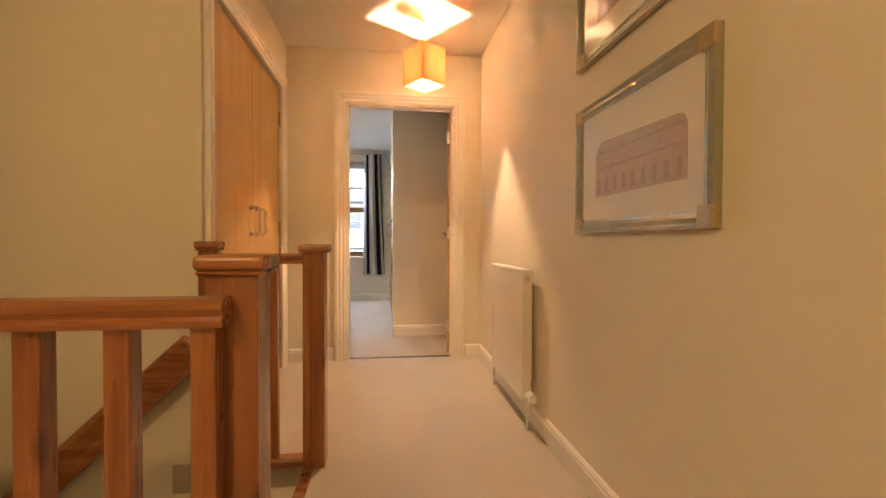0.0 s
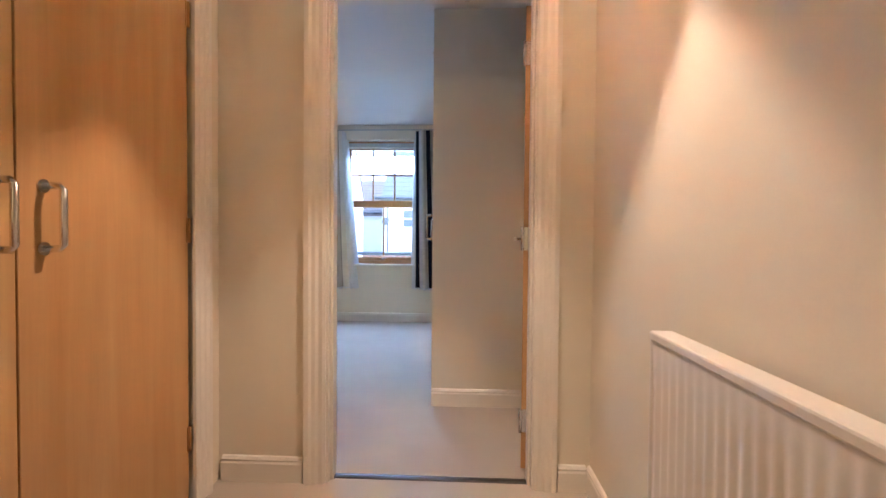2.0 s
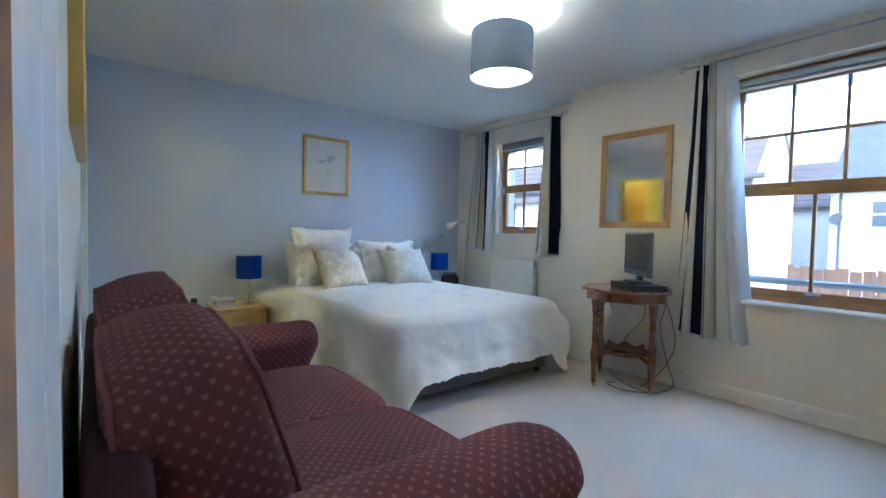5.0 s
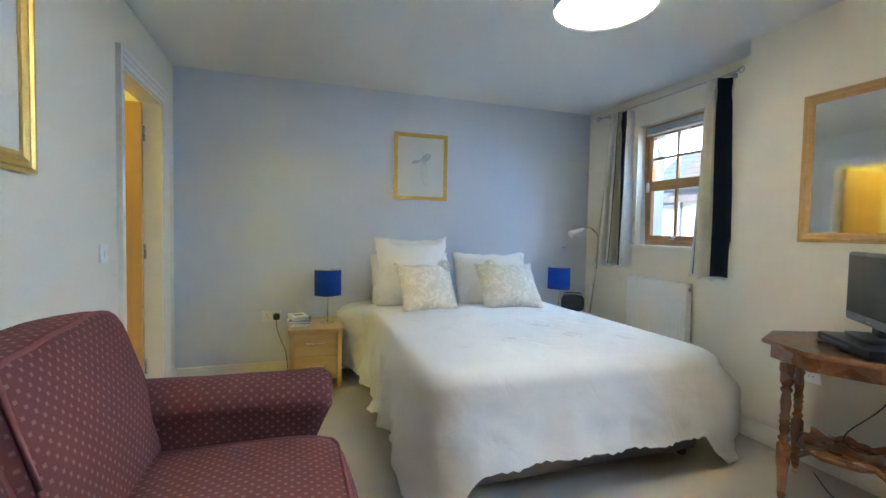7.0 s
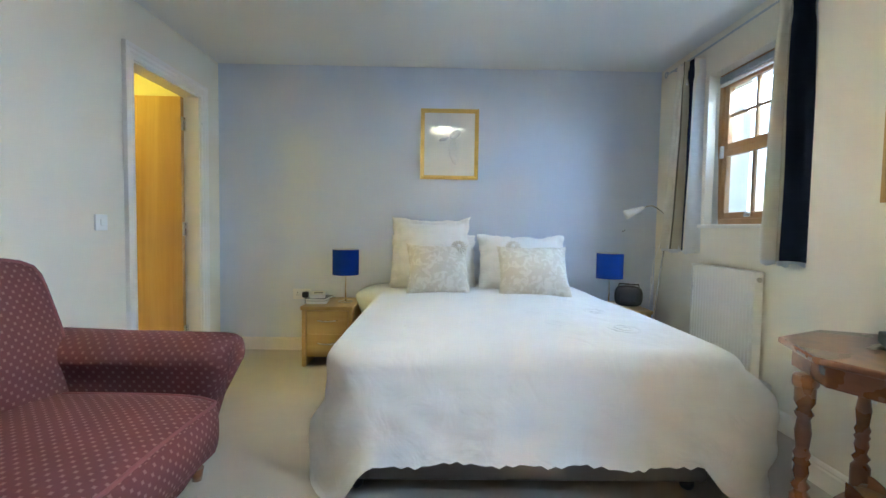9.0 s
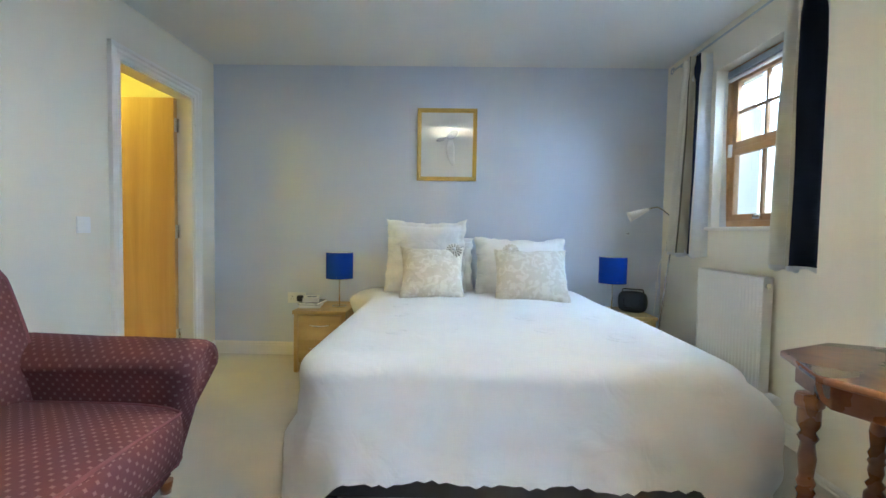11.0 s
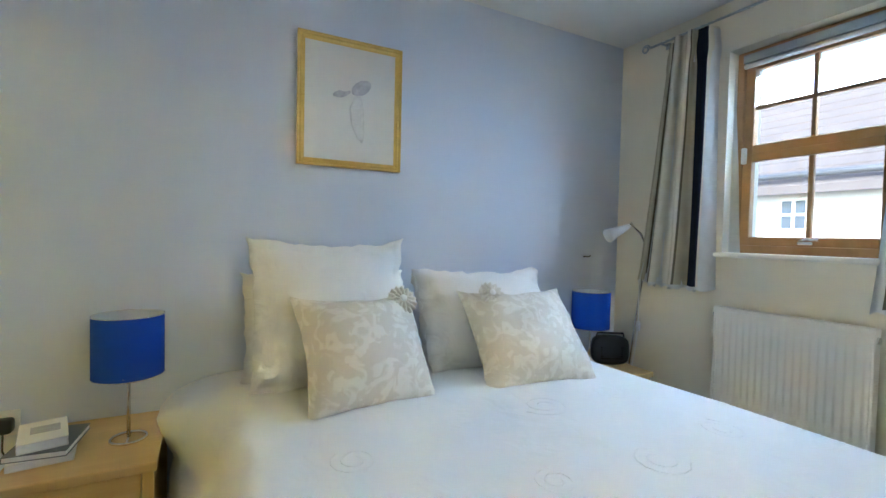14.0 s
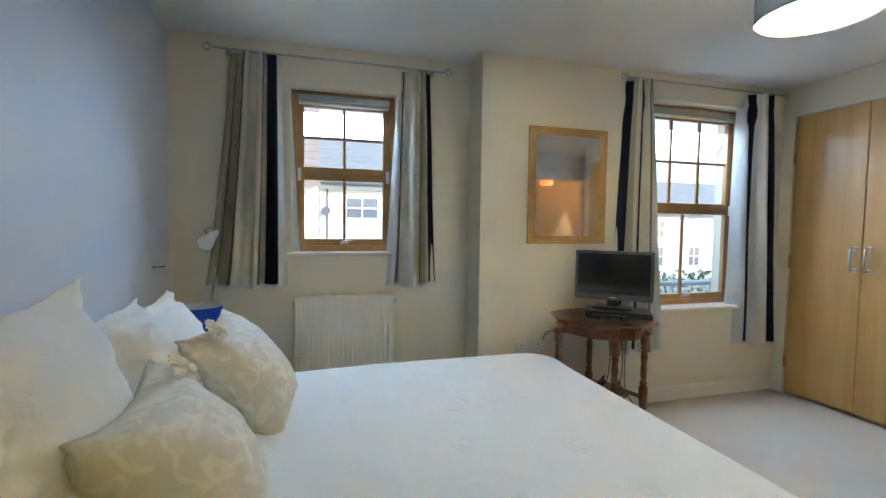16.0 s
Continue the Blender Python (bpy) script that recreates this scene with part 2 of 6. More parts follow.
wrinkled(BROCADE, 7.0, 0.4, 0.02)
DIVAN = material("grey_divan_cloth", (0.20, 0.19, 0.19), 0.95, vary=0.08, scale=10, grain=300, bump=0.3, depth=0.001, spec=0.1)
SOFA = motif_cloth("maroon_motif_upholstery", (0.140, 0.050, 0.047), (0.27, 0.14, 0.12))
# Lighter than the sofa cloth: the piping's highlights are put into its colour.
SOFA_PIPE = material("highlit_maroon_piping", (0.20, 0.07, 0.068), 0.85, vary=0.12, scale=20, bump=0.2, spec=0.2)
# Sofa maroon darkened to hold the shade between its back and the wall.
SOFA_SHADED = material("shaded_maroon_cloth", (0.05, 0.014, 0.016), 0.95, vary=0.1, bump=0.2)
NAVY, CREAM_C, BEIGE, TAUPE = (0.012, 0.017, 0.038), (0.72, 0.68, 0.58), (0.50, 0.455, 0.34), (0.16, 0.14, 0.11)
CURTAIN = stripes("striped_curtain_cloth", [(0.0, BEIGE), (0.10, TAUPE), (0.115, BEIGE), (0.215, NAVY), (0.262, TAUPE), (0.29, CREAM_C), (0.57, TAUPE), (0.582, BEIGE),
                                            (0.655, NAVY), (0.80, CREAM_C), (0.90, TAUPE), (0.912, CREAM_C)])
PALE = (0.70, 0.70, 0.68)
CURTAIN_B = stripes("striped_curtain_cloth_wide", [(0.0, TAUPE), (0.02, NAVY), (0.17, BEIGE), (0.23, CREAM_C), (0.31, NAVY), (0.44, CREAM_C), (0.55, TAUPE), (0.565, BEIGE), (0.66, TAUPE), (0.675, CREAM_C), (0.80, PALE)])
CURTAIN_C = stripes("striped_curtain_cloth_far", [(0.0, PALE), (0.07, NAVY), (0.23, PALE), (0.34, CREAM_C), (0.55, NAVY), (0.74, CREAM_C), (0.86, NAVY), (0.91, BEIGE)])
LINING = thin_shade("white_curtain_lining", (0.75, 0.75, 0.74), (0.7, 0.7, 0.7), 0.35)
BLUE_SHADE = thin_shade("blue_lampshade_cloth", (0.015, 0.06, 0.36), (0.02, 0.08, 0.4), 0.2)
NAVY_SHADE = thin_shade("slate_blue_shade_cloth", (0.045, 0.062, 0.10), (0.08, 0.10, 0.14), 0.02)
WHITE_SHADE = thin_shade("white_shade_lining", (0.85, 0.84, 0.80), (0.9, 0.88, 0.84), 0.55)
PAPER_SHADE = thin_shade("orange_paper_shade", (0.62, 0.33, 0.16), (0.36, 0.20, 0.115), 0.6)
GLASS = see_through("window_glass", (0.97, 0.99, 0.98))
MIRROR = material("mirror_silver", (0.88, 0.89, 0.89), 0.02, 1.0, vary=0.0, bump=0)
STRIP = material("dark_carpet_strip", (0.10, 0.09, 0.08), 0.4, 0.6, vary=0.1, bump=0.02)
MOUNT = material("ivory_mount_card", (0.74, 0.71, 0.64), 0.8, vary=0.02, bump=0.03)
RENDER_WALL = material("white_render", (0.82, 0.81, 0.79), 0.9, vary=0.05, scale=0.6, grain=14, bump=0.2)
BROWN_TILE = material("brown_grey_roof_tile", (0.20, 0.165, 0.15), 0.8, vary=0.2, scale=3, grain=30, bump=0.3)
GREY_TILE = material("grey_roof_tile", (0.17, 0.18, 0.19), 0.8, vary=0.2, scale=3, grain=30, bump=0.3)
FENCE = wood("weathered_fence", (0.20, 0.12, 0.08), (0.12, 0.07, 0.045), 0.85, coat=0)
GRASS = material("lawn_and_paving", (0.24, 0.25, 0.23), 0.95, vary=0.3, scale=0.5, grain=12, bump=0.3)
LEAF = material("hedge_leaf", (0.05, 0.09, 0.035), 0.7, vary=0.4, scale=3, grain=40, bump=0.3)
GALV = material("galvanised_steel", (0.45, 0.48, 0.50), 0.4, 0.8, vary=0.08, bump=0.03)
DARK_GLASS = material("far_window_glass", (0.10, 0.12, 0.15), 0.1, vary=0.05, bump=0)
TILE = material("ensuite_paint", (0.72, 0.66, 0.50), 0.5, vary=0.02, bump=0.02)


def glazed(m, rough):
    """A thin clear coat, as on a print behind glass."""
    m.node_tree.nodes["Principled BSDF"].inputs["Coat Weight"].default_value = 1.0
    m.node_tree.nodes["Principled BSDF"].inputs["Coat Roughness"].default_value = rough
    return m


PRINT_PAPER = glazed(material("glazed_ivory_paper", (0.70, 0.68, 0.62), 0.6, vary=0.02, bump=0), 0.01)
PRINT_GREY = glazed(material("glazed_grey_wash", (0.47, 0.46, 0.46), 0.6, vary=0.22, scale=26, bump=0), 0.01)
PRINT_PALE = glazed(material("glazed_pale_wash", (0.665, 0.645, 0.59), 0.6, vary=0.1, scale=14, bump=0), 0.01)
PRINT_MAUVE = glazed(material("glazed_mauve_wash", (0.47, 0.39, 0.36), 0.6, vary=0.12, scale=12, bump=0), 0.03)
PRINT_DARK = glazed(material("glazed_dark_wash", (0.40, 0.32, 0.30), 0.6, vary=0.12, scale=12, bump=0), 0.03)

# ---- mesh helpers ----


def bm_new():
    return bmesh.new()


def box(bm, x0, x1, y0, y1, z0, z1, bevel=0.0, seg=2):
    """An upright block from corner to corner, its edges rounded by bevel."""
    g = bmesh.ops.create_cube(bm, size=1.0)
    vs = g["verts"]
    for v in vs:
        v.co = Vector((x0 + (v.co.x + 0.5) * (x1 - x0), y0 + (v.co.y + 0.5) * (y1 - y0), z0 + (v.co.z + 0.5) * (z1 - z0)))
    if bevel:
        es = list({e for v in vs for e in v.link_edges})
        bmesh.ops.bevel(bm, geom=es, offset=bevel, segments=seg, affect="EDGES", profile=0.5, clamp_overlap=True)
    return bm


def lathe(bm, profile, n=24, at=(0, 0, 0), flat=False):
    """A turned shape: profile of (radius, height) from the bottom up, round z."""
    rings = []
    for r, z in profile:
        rings.append([bm.verts.new((at[0] + r * math.cos(2 * math.pi * i / n), at[1] + r * math.sin(2 * math.pi * i / n), at[2] + z)) for i in range(n)])
    for a, b in zip(rings, rings[1:]):
        for i in range(n):
            f = bm.faces.new((a[i], a[(i + 1) % n], b[(i + 1) % n], b[i]))
            f.smooth = not flat
    if profile[0][0] > 1e-4:
        bm.faces.new(rings[0][::-1])
    if profile[-1][0] > 1e-4:
        bm.faces.new(rings[-1])
    return bm


def tube(bm, pts, r, n=8):
    """A round bar along points."""
    pts = [Vector(p) for p in pts]
    rings, up = [], None
    for i, p in enumerate(pts):
        d = (pts[min(i + 1, len(pts) - 1)] - pts[max(i - 1, 0)]).normalized()
        if up is None:
            up = d.orthogonal().normalized()
        up = (up - d * up.dot(d)).normalized()
        s = d.cross(up)
        rr = r[i] if isinstance(r, (list, tuple)) else r
        rings.append([bm.verts.new(p + rr * (math.cos(2 * math.pi * k / n) * up + math.sin(2 * math.pi * k / n) * s)) for k in range(n)])
    for a, b in zip(rings, rings[1:]):
        for k in range(n):
            f = bm.faces.new((a[k], a[(k + 1) % n], b[(k + 1) % n], b[k]))
            f.smooth = True
    bm.faces.new(rings[0][::-1])
    bm.faces.new(rings[-1])
    return bm


def extrude_profile(bm, prof, p0, p1, up=(0, 0, 1)):
    """A moulding: the profile of (out, up) swept straight from p0 to p1; out points to the left of the way."""
    p0, p1, up = Vector(p0), Vector(p1), Vector(up)
    d = (p1 - p0).normalized()
    out = up.cross(d)
    a = [bm.verts.new(p0 + out * u + up * v) for u, v in prof]
    b = [bm.verts.new(p1 + out * u + up * v) for u, v in prof]
    k = len(prof)
    for i in range(k):
        bm.faces.new((a[i], a[(i + 1) % k], b[(i + 1) % k], b[i]))
    bm.faces.new(a[::-1])
    bm.faces.new(b)
    return bm


def grid(bm, pt, nu, nv, closed_u=False, uvf=None):
    """A smooth sheet through pt(i, j)."""
    vs = [[bm.verts.new(pt(i, j)) for j in range(nv)] for i in range(nu)]
    lay = bm.loops.layers.uv.verify() if uvf else None
    for i in range(nu if closed_u else nu - 1):
        for j in range(nv - 1):
            i2 = (i + 1) % nu
            f = bm.faces.new((vs[i][j], vs[i2][j], vs[i2][j + 1], vs[i][j + 1]))
            f.smooth = True
            if lay:
                for lp, (a, b) in zip(f.loops, ((i, j), (i + 1, j), (i + 1, j + 1), (i, j + 1))):
                    lp[lay].uv = uvf(a, b)
    return vs


def finish(bm, uv_metres=False):
    bmesh.ops.recalc_face_normals(bm, faces=bm.faces)
    if uv_metres:
        lay = bm.loops.layers.uv.verify()
        for f in bm.faces:
            a = max(range(3), key=lambda k: abs(f.normal[k]))
            u, v = [(1, 2), (0, 2), (0, 1)][a]
            for lp in f.loops:
                lp[lay].uv = (lp.vert.co[u], lp.vert.co[v])
    return bm


def part(name, bm, mat, parent=None, label="", smooth=False, uv=False, m=None):
    """One mesh object out of bm, under a thing or a part."""
    finish(bm, uv)
    me = bpy.data.meshes.new(name)
    bm.to_mesh(me)
    bm.free()
    if smooth:
        for p in me.polygons:
            p.use_smooth = True
    me.materials.append(mat)
    ob = new(name, me)
    if parent is not None:
        ob.parent = parent
    if m is not None:
        ob.matrix_basis = m
    if label:
        ob["label"] = label
    return ob


def thing(name, place, label, category, group="", turn=0.0):
    ob = new(name)
    ob.empty_display_size = 0.05
    ob.matrix_world = pose(*place, 0, 0, turn)
    return tagged(ob, label, category, group)


def structure(name, bm, mat, label, category, smooth=False):
    return tagged(part(name, bm, mat, None, smooth=smooth), label, category, "", "structure")

# ---- structure ----
HX0, HX1, HY = -0.385, 1.12, 3.335        # landing: cupboard wall, picture wall, end wall
BX, BY, WY, WY1 = -3.86, 3.45, 6.85, 7.08  # bedroom: bed wall, door wall, window wall, its recess
JOG, WARD = -2.06, 0.43
HC, BC = 2.40, 2.345
DX0, DX1, DH = 0.052, 0.908, 2.0
EX0, EX1 = -3.57, -2.822
W1 = (-3.20, -2.555, 1.07, 2.095)
W2 = (-0.83, 0.115, 0.665, 2.17)
SX, SY0, SY1 = 0.08, 0.72, 1.78           # stairwell edge


def wall(name, boxes, mat, label):
    bm = bm_new()
    for b in boxes:
        box(bm, *b)
    return structure(name, bm, mat, label, "wall")


floor_bm = bm_new()
box(floor_bm, BX - 0.1, 1.3, BY - 0.04, 7.2, -0.12, 0)
structure("floor_bedroom", floor_bm, CARPET, "pale beige cut-pile carpet over the bedroom floor", "floor")
floor_bm = bm_new()
box(floor_bm, SX - 0.03, 1.3, -1.9, 3.38, -0.12, 0)
box(floor_bm, -3.0, SX - 0.03, -1.9, SY0, -0.12, 0)
box(floor_bm, HX0 - 0.12, SX - 0.03, SY1, 3.38, -0.12, 0)
box(floor_bm, -1.2, HX0 - 0.12, SY1 + 0.12, 3.38, -0.12, 0)
structure("floor_landing", floor_bm, CARPET, "pale beige carpet over the landing", "floor")
floor_bm = bm_new()
box(floor_bm, BX - 0.1, -1.25, 1.4, 3.38, -0.12, -0.004)
structure("floor_ensuite", floor_bm, TILE, "pale floor of the room beyond the bedroom door", "floor")
bm = bm_new()
extrude_profile(bm, [(-0.018, 0), (-0.014, 0.005), (0, 0.007), (0.014, 0.005), (0.018, 0)], (DX0, 3.385, 0), (DX1, 3.385, 0))
structure("threshold", bm, STRIP, "worn metal carpet strip in the doorway", "threshold")
bm = bm_new()
extrude_profile(bm, [(-0.018, 0), (-0.014, 0.005), (0, 0.007), (0.014, 0.005), (0.018, 0)], (EX0, 3.385, 0), (EX1, 3.385, 0))
structure("threshold_2", bm, STRIP, "metal strip under the inner doorway", "threshold")

bm = bm_new()
box(bm, -3.0, 1.3, -1.9, HY + 0.002, HC, HC + 0.15)
structure("ceiling_landing", bm, CEILING, "white painted landing ceiling", "ceiling")
bm = bm_new()
box(bm, BX - 0.1, 1.3, BY - 0.002, 7.3, BC, BC + 0.2)
structure("ceiling_bedroom", bm, CEILING, "white painted bedroom ceiling", "ceiling")
bm = bm_new()
box(bm, BX - 0.1, -1.25, 1.4, HY + 0.002, BC, BC + 0.15)
structure("ceiling_ensuite", bm, CEILING, "white painted ceiling of the side room", "ceiling")

T0, T1 = HY, BY
wall("wall_door", [(EX1, DX0, T0, T1, 0, 2.6), (DX1, 1.3, T0, T1, 0, 2.6), (DX0, DX1, T0, T1, DH, 2.6),
                   (BX - 0.1, EX0, T0, T1, 0, 2.6), (EX0, EX1, T0, T1, DH, 2.6)], CREAM, "cream painted partition wall with two doorways")
wall("wall_picture", [(HX1, HX1 + 0.15, -1.9, T0, 0, 2.6), (HX1, HX1 + 0.15, T1, 4.2, 0, 2.6)], CREAM, "cream painted landing wall hung with pictures")
wall("wall_cupboard", [(HX0 - 0.12, HX0, SY1, 1.88, 0, 2.6), (HX0 - 0.12, HX0, 3.175, T0, 0, 2.6), (HX0 - 0.12, HX0, 1.88, 3.175, 2.04, 2.6)], CREAM,
     "cream painted wall round the landing cupboard")
wall("wall_cupboard_back", [(-1.25, -1.15, SY1, T0, 0, 2.6)], CREAM, "plain wall closing the cupboard")
wall("wall_stair", [(-3.0, HX0 - 0.12, SY1, SY1 + 0.12, -2.8, 2.6), (HX0 - 0.12, SX - 0.03, SY1, SY1 + 0.12, -2.8, -0.121)], CREAM, "cream painted wall beside the stairs")
wall("wall_stair_end", [(-3.15, -3.0, -1.9, SY1, -2.8, 2.6)], CREAM, "cream painted wall at the far end of the stairs")
wall("wall_stair_side", [(-3.0, SX - 0.03, SY0 - 0.1, SY0 - 0.002, -2.8, -0.12), (SX - 0.1, SX - 0.032, SY0, SY1, -2.8, -0.19)], CREAM, "cream painted wall under the landing edge")
wall("wall_landing_back", [(-3.0, 1.3, -2.05, -1.9, -0.1, 2.6)], CREAM, "plain cream wall behind the landing")
wall("wall_bed", [(BX - 0.15, BX, T1, 7.3, 0, 2.6)], BLUE_WALL, "pale lavender-blue painted wall behind the bed")
wall("wall_ensuite_far", [(BX - 0.15, BX, 1.4, T0, 0, 2.6), (BX - 0.15, -1.1, 1.25, 1.4, 0, 2.6), (-1.4, -1.26, 1.4, T0, 0, 2.6)], TILE, "yellow-lit painted walls of the side room")
wall("wall_window_recess", [(BX, W1[0], WY1, WY1 + 0.3, 0, 2.6), (W1[1], JOG, WY1, WY1 + 0.3, 0, 2.6), (W1[0], W1[1], WY1, WY1 + 0.3, 0, W1[2]),
                            (W1[0], W1[1], WY1, WY1 + 0.3, W1[3], 2.6)], CREAM, "cream painted wall of the window recess")
wall("wall_window", [(JOG, W2[0], WY, WY + 0.3, 0, 2.6), (W2[1], 1.3, WY, WY + 0.3, 0, 2.6), (W2[0], W2[1], WY, WY + 0.3, 0, W2[2]),
                     (W2[0], W2[1], WY, WY + 0.3, W2[3], 2.6), (JOG, JOG + 0.1, WY + 0.3, WY1 + 0.3, 0, 2.6)], CREAM, "cream painted window wall")
wall("wall_wardrobe_end", [(WARD, HX1 + 0.15, 4.2, 4.27, 0, 2.6)], CREAM, "cream painted return wall beside the wardrobe")
wall("wall_wardrobe_head", [(WARD + 0.005, WARD + 0.1, 4.27, WY, 2.13, 2.6), (WARD + 0.005, WARD + 0.1, 6.76, WY, 0, 2.13)], CREAM, "cream painted bulkhead over the wardrobe")
wall("wall_wardrobe_back", [(1.12, 1.27, 4.27, WY, 0, 2.6)], CREAM, "plain wall behind the wardrobe")

SK = [(0, 0), (0.016, 0), (0.016, 0.075), (0.012, 0.083), (0.014, 0.09), (0.007, 0.1), (0.0, 0.104)]


def skirting(name, runs):
    for p0, p1 in runs:
        bm = bm_new()
        extrude_profile(bm, SK, (*p0, 0), (*p1, 0))
        structure(name, bm, GLOSS, "moulded gloss-white skirting board", "skirting")


AW = 0.085
skirting("baseboard_landing", [((HX1, -1.9), (HX1, T0)), ((HX1 - 0.017, T0), (DX1 + AW, T0)), ((DX0 - AW, T0), (HX0 + 0.017, T0)), ])
skirting("baseboard_bedroom", [((EX0 - 0.08, T1), (BX + 0.0, T1))[::-1], ((DX0 - AW, T1), (EX1 + 0.08, T1))[::-1],
                               ((BX, 4.2 + 3.0), (BX, T1)), ((JOG, WY1), (BX, WY1)), ((JOG, WY + 0.017), (JOG, WY1)), ((WARD + 0.0, WY), (JOG, WY)),
                               ((WARD, 4.2), (HX1, 4.2))[::-1], ((WARD, 6.83), (WARD, 6.765))[::-1], ((HX1, T1), (HX1, 4.2)), ])

AR = [(0, 0), (0.012, 0), (0.016, 0.012), (0.014, 0.028), (0.020, 0.04), (0.020, 0.055), (0.026, 0.066), (0.026, 0.085), (0, 0.085)]


def architrave(name, parent, p_in, way, height, width, normal):
    """Moulded frame round an opening: p_in is the inner foot, way runs along the wall, normal faces out of it."""
    p, w, nrm = Vector(p_in), Vector(way), Vector(normal)

    def bar(a, b, out):
        bm = bm_new()
        d = (b - a).normalized()
        pts = []
        va, vb = [], []
        for depth, off in AR:
            va.append(bm.verts.new(a + nrm * depth + out * off - d * (off if bars_mitre[0] else 0)))
            vb.append(bm.verts.new(b + nrm * depth + out * off + d * (off if bars_mitre[1] else 0)))
        k = len(AR)
        for i in range(k):
            bm.faces.new((va[i], va[(i + 1) % k], vb[(i + 1) % k], vb[i]))
        bm.faces.new(va[::-1])
        bm.faces.new(vb)
        return part(name, bm, GLOSS, parent)
    up = Vector((0, 0, 1))
    bars_mitre = (False, True)
    bar(p, p + up * height, -w)
    bar(p + w * width, p + w * width + up * height, w)
    bars_mitre = (True, True)
    bar(p + up * height, p + w * width + up * height, up)


def lever_handle(parent, place, out, along):
    """Lever on a round rose; out and along are unit vectors."""
    o, a, p = Vector(out), Vector(along), Vector(place)
    bm = bm_new()
    tube(bm, [p, p + o * 0.008], 0.026, 16)
    tube(bm, [p + o * 0.006, p + o * 0.045, p + o * 0.052 + a * 0.012, p + o * 0.052 + a * 0.11], 0.009, 10)
    part("door_handle", bm, CHROME, parent, "satin chrome lever handle")


def door_leaf(name, hinge, turn, width, height, label, handle_side):
    """A flush veneered leaf that swings from its hinge edge along +x of its own frame."""
    ob = tagged(new(name), label, "door", "", "structure")
    ob.matrix_world = pose(*hinge, 0, 0, turn)
    bm = bm_new()
    box(bm, 0.0, width, -0.02, 0.02, 0.012, height, 0.002, 1)
    part("leaf", bm, VENEER, ob)
    for s in (1, -1):
        lever_handle(ob, (width - 0.06, 0.02 * s, 1.0), (0, s, 0), (-1, 0, 0))
    for z in (0.22, 1.0, 1.78):
        bm = bm_new()
        box(bm, -0.004, -0.0005, -0.017, 0.019, z - 0.05, z + 0.05, 0.001, 1)
        tube(bm, [(-0.006, handle_side * 0.024, z - 0.05), (-0.006, handle_side * 0.024, z + 0.05)], 0.0075, 12)
        part("hinge", bm, CHROME, ob, "chrome butt hinge")
    return ob


def door_frame(name, x0, x1, label, sides=(1, -1)):
    ob = tagged(new(name), label, "door frame", "", "structure")
    for a, b in ((x0 - 0.004, x0 + 0.018), (x1 - 0.018, x1 + 0.004)):
        bm = bm_new()
        box(bm, a, b, T0 - 0.003, T1 + 0.003, 0, DH, 0.001, 1)
        part("jamb", bm, GLOSS, ob)
    bm = bm_new()
    box(bm, x0 + 0.018, x1 - 0.018, T0 - 0.003, T1 + 0.003, DH - 0.018, DH + 0.004)
    part("head", bm, GLOSS, ob)
    for y, ny in ((T0, -1), (T1, 1)):
        architrave("architrave", ob, (x0 + 0.008, y, 0), (1, 0, 0), DH - 0.008, x1 - x0 - 0.016, (0, ny, 0))
    return ob


frame_1 = door_frame("door_frame_1", DX0, DX1, "gloss-white moulded frame of the bedroom doorway")
bm = bm_new()
outline = [(T1 - 0.025 + 0.014 * math.cos(q), zc + 0.014 * math.sin(q)) for zc, q0 in ((1.012, 0.0), (0.976, math.pi)) for q in [q0 + math.pi * k / 10 for k in range(11)]]
lower = [bm.verts.new((DX0 + 0.018, a, b)) for a, b in outline]
upper = [bm.verts.new((DX0 + 0.0197, a, b)) for a, b in outline]
bm.faces.new(upper)
for k in range(len(outline)):
    bm.faces.new((lower[k], lower[k - 1], upper[k - 1], upper[k]))
box(bm, DX0 + 0.0176, DX0 + 0.0203, T1 - 0.013, T1 + 0.006, 0.978, 1.010, 0.0012, 2)
sp = part("strike_plate", bm, BRASS, frame_1, "tarnished brass strike plate")
bm = bm_new()
box(bm, DX0 + 0.0190, DX0 + 0.0201, T1 - 0.031, T1 - 0.018, 0.984, 1.006, 0.003, 3)
part("latch_hole", bm, BLACK, sp)
for zz in (0.972, 1.016):
    bm = bm_new()
    tube(bm, [(DX0 + 0.019, T1 - 0.025, zz), (DX0 + 0.0204, T1 - 0.025, zz)], 0.004, 10)
    part("screw", bm, CHROME, sp)
for q in ((DX0 + 0.0185, DX0 + 0.031, 0, DH - 0.03), (DX1 - 0.031, DX1 - 0.0185, 0, DH - 0.03), (DX0 + 0.0185, DX1 - 0.0185, DH - 0.03, DH - 0.0185)):
    bm = bm_new()
    box(bm, q[0], q[1], T0 + 0.02, T1 - 0.046, q[2], q[3], 0.0015, 1)
    part("door_stop", bm, GLOSS, frame_1)
door_leaf("door_1", (DX1 - 0.022, T1 + 0.018, 0), 81.5, 0.765, 1.98, "beech-veneered bedroom door standing wide open", 1)
frame_2 = door_frame("door_frame_2", EX0, EX1, "gloss-white moulded frame of the inner doorway")
door_leaf("door_2", (EX0 + 0.048, T0 + 0.012, 0), -89, 0.66, 1.975, "beech-veneered inner door standing open under yellow light", -1)


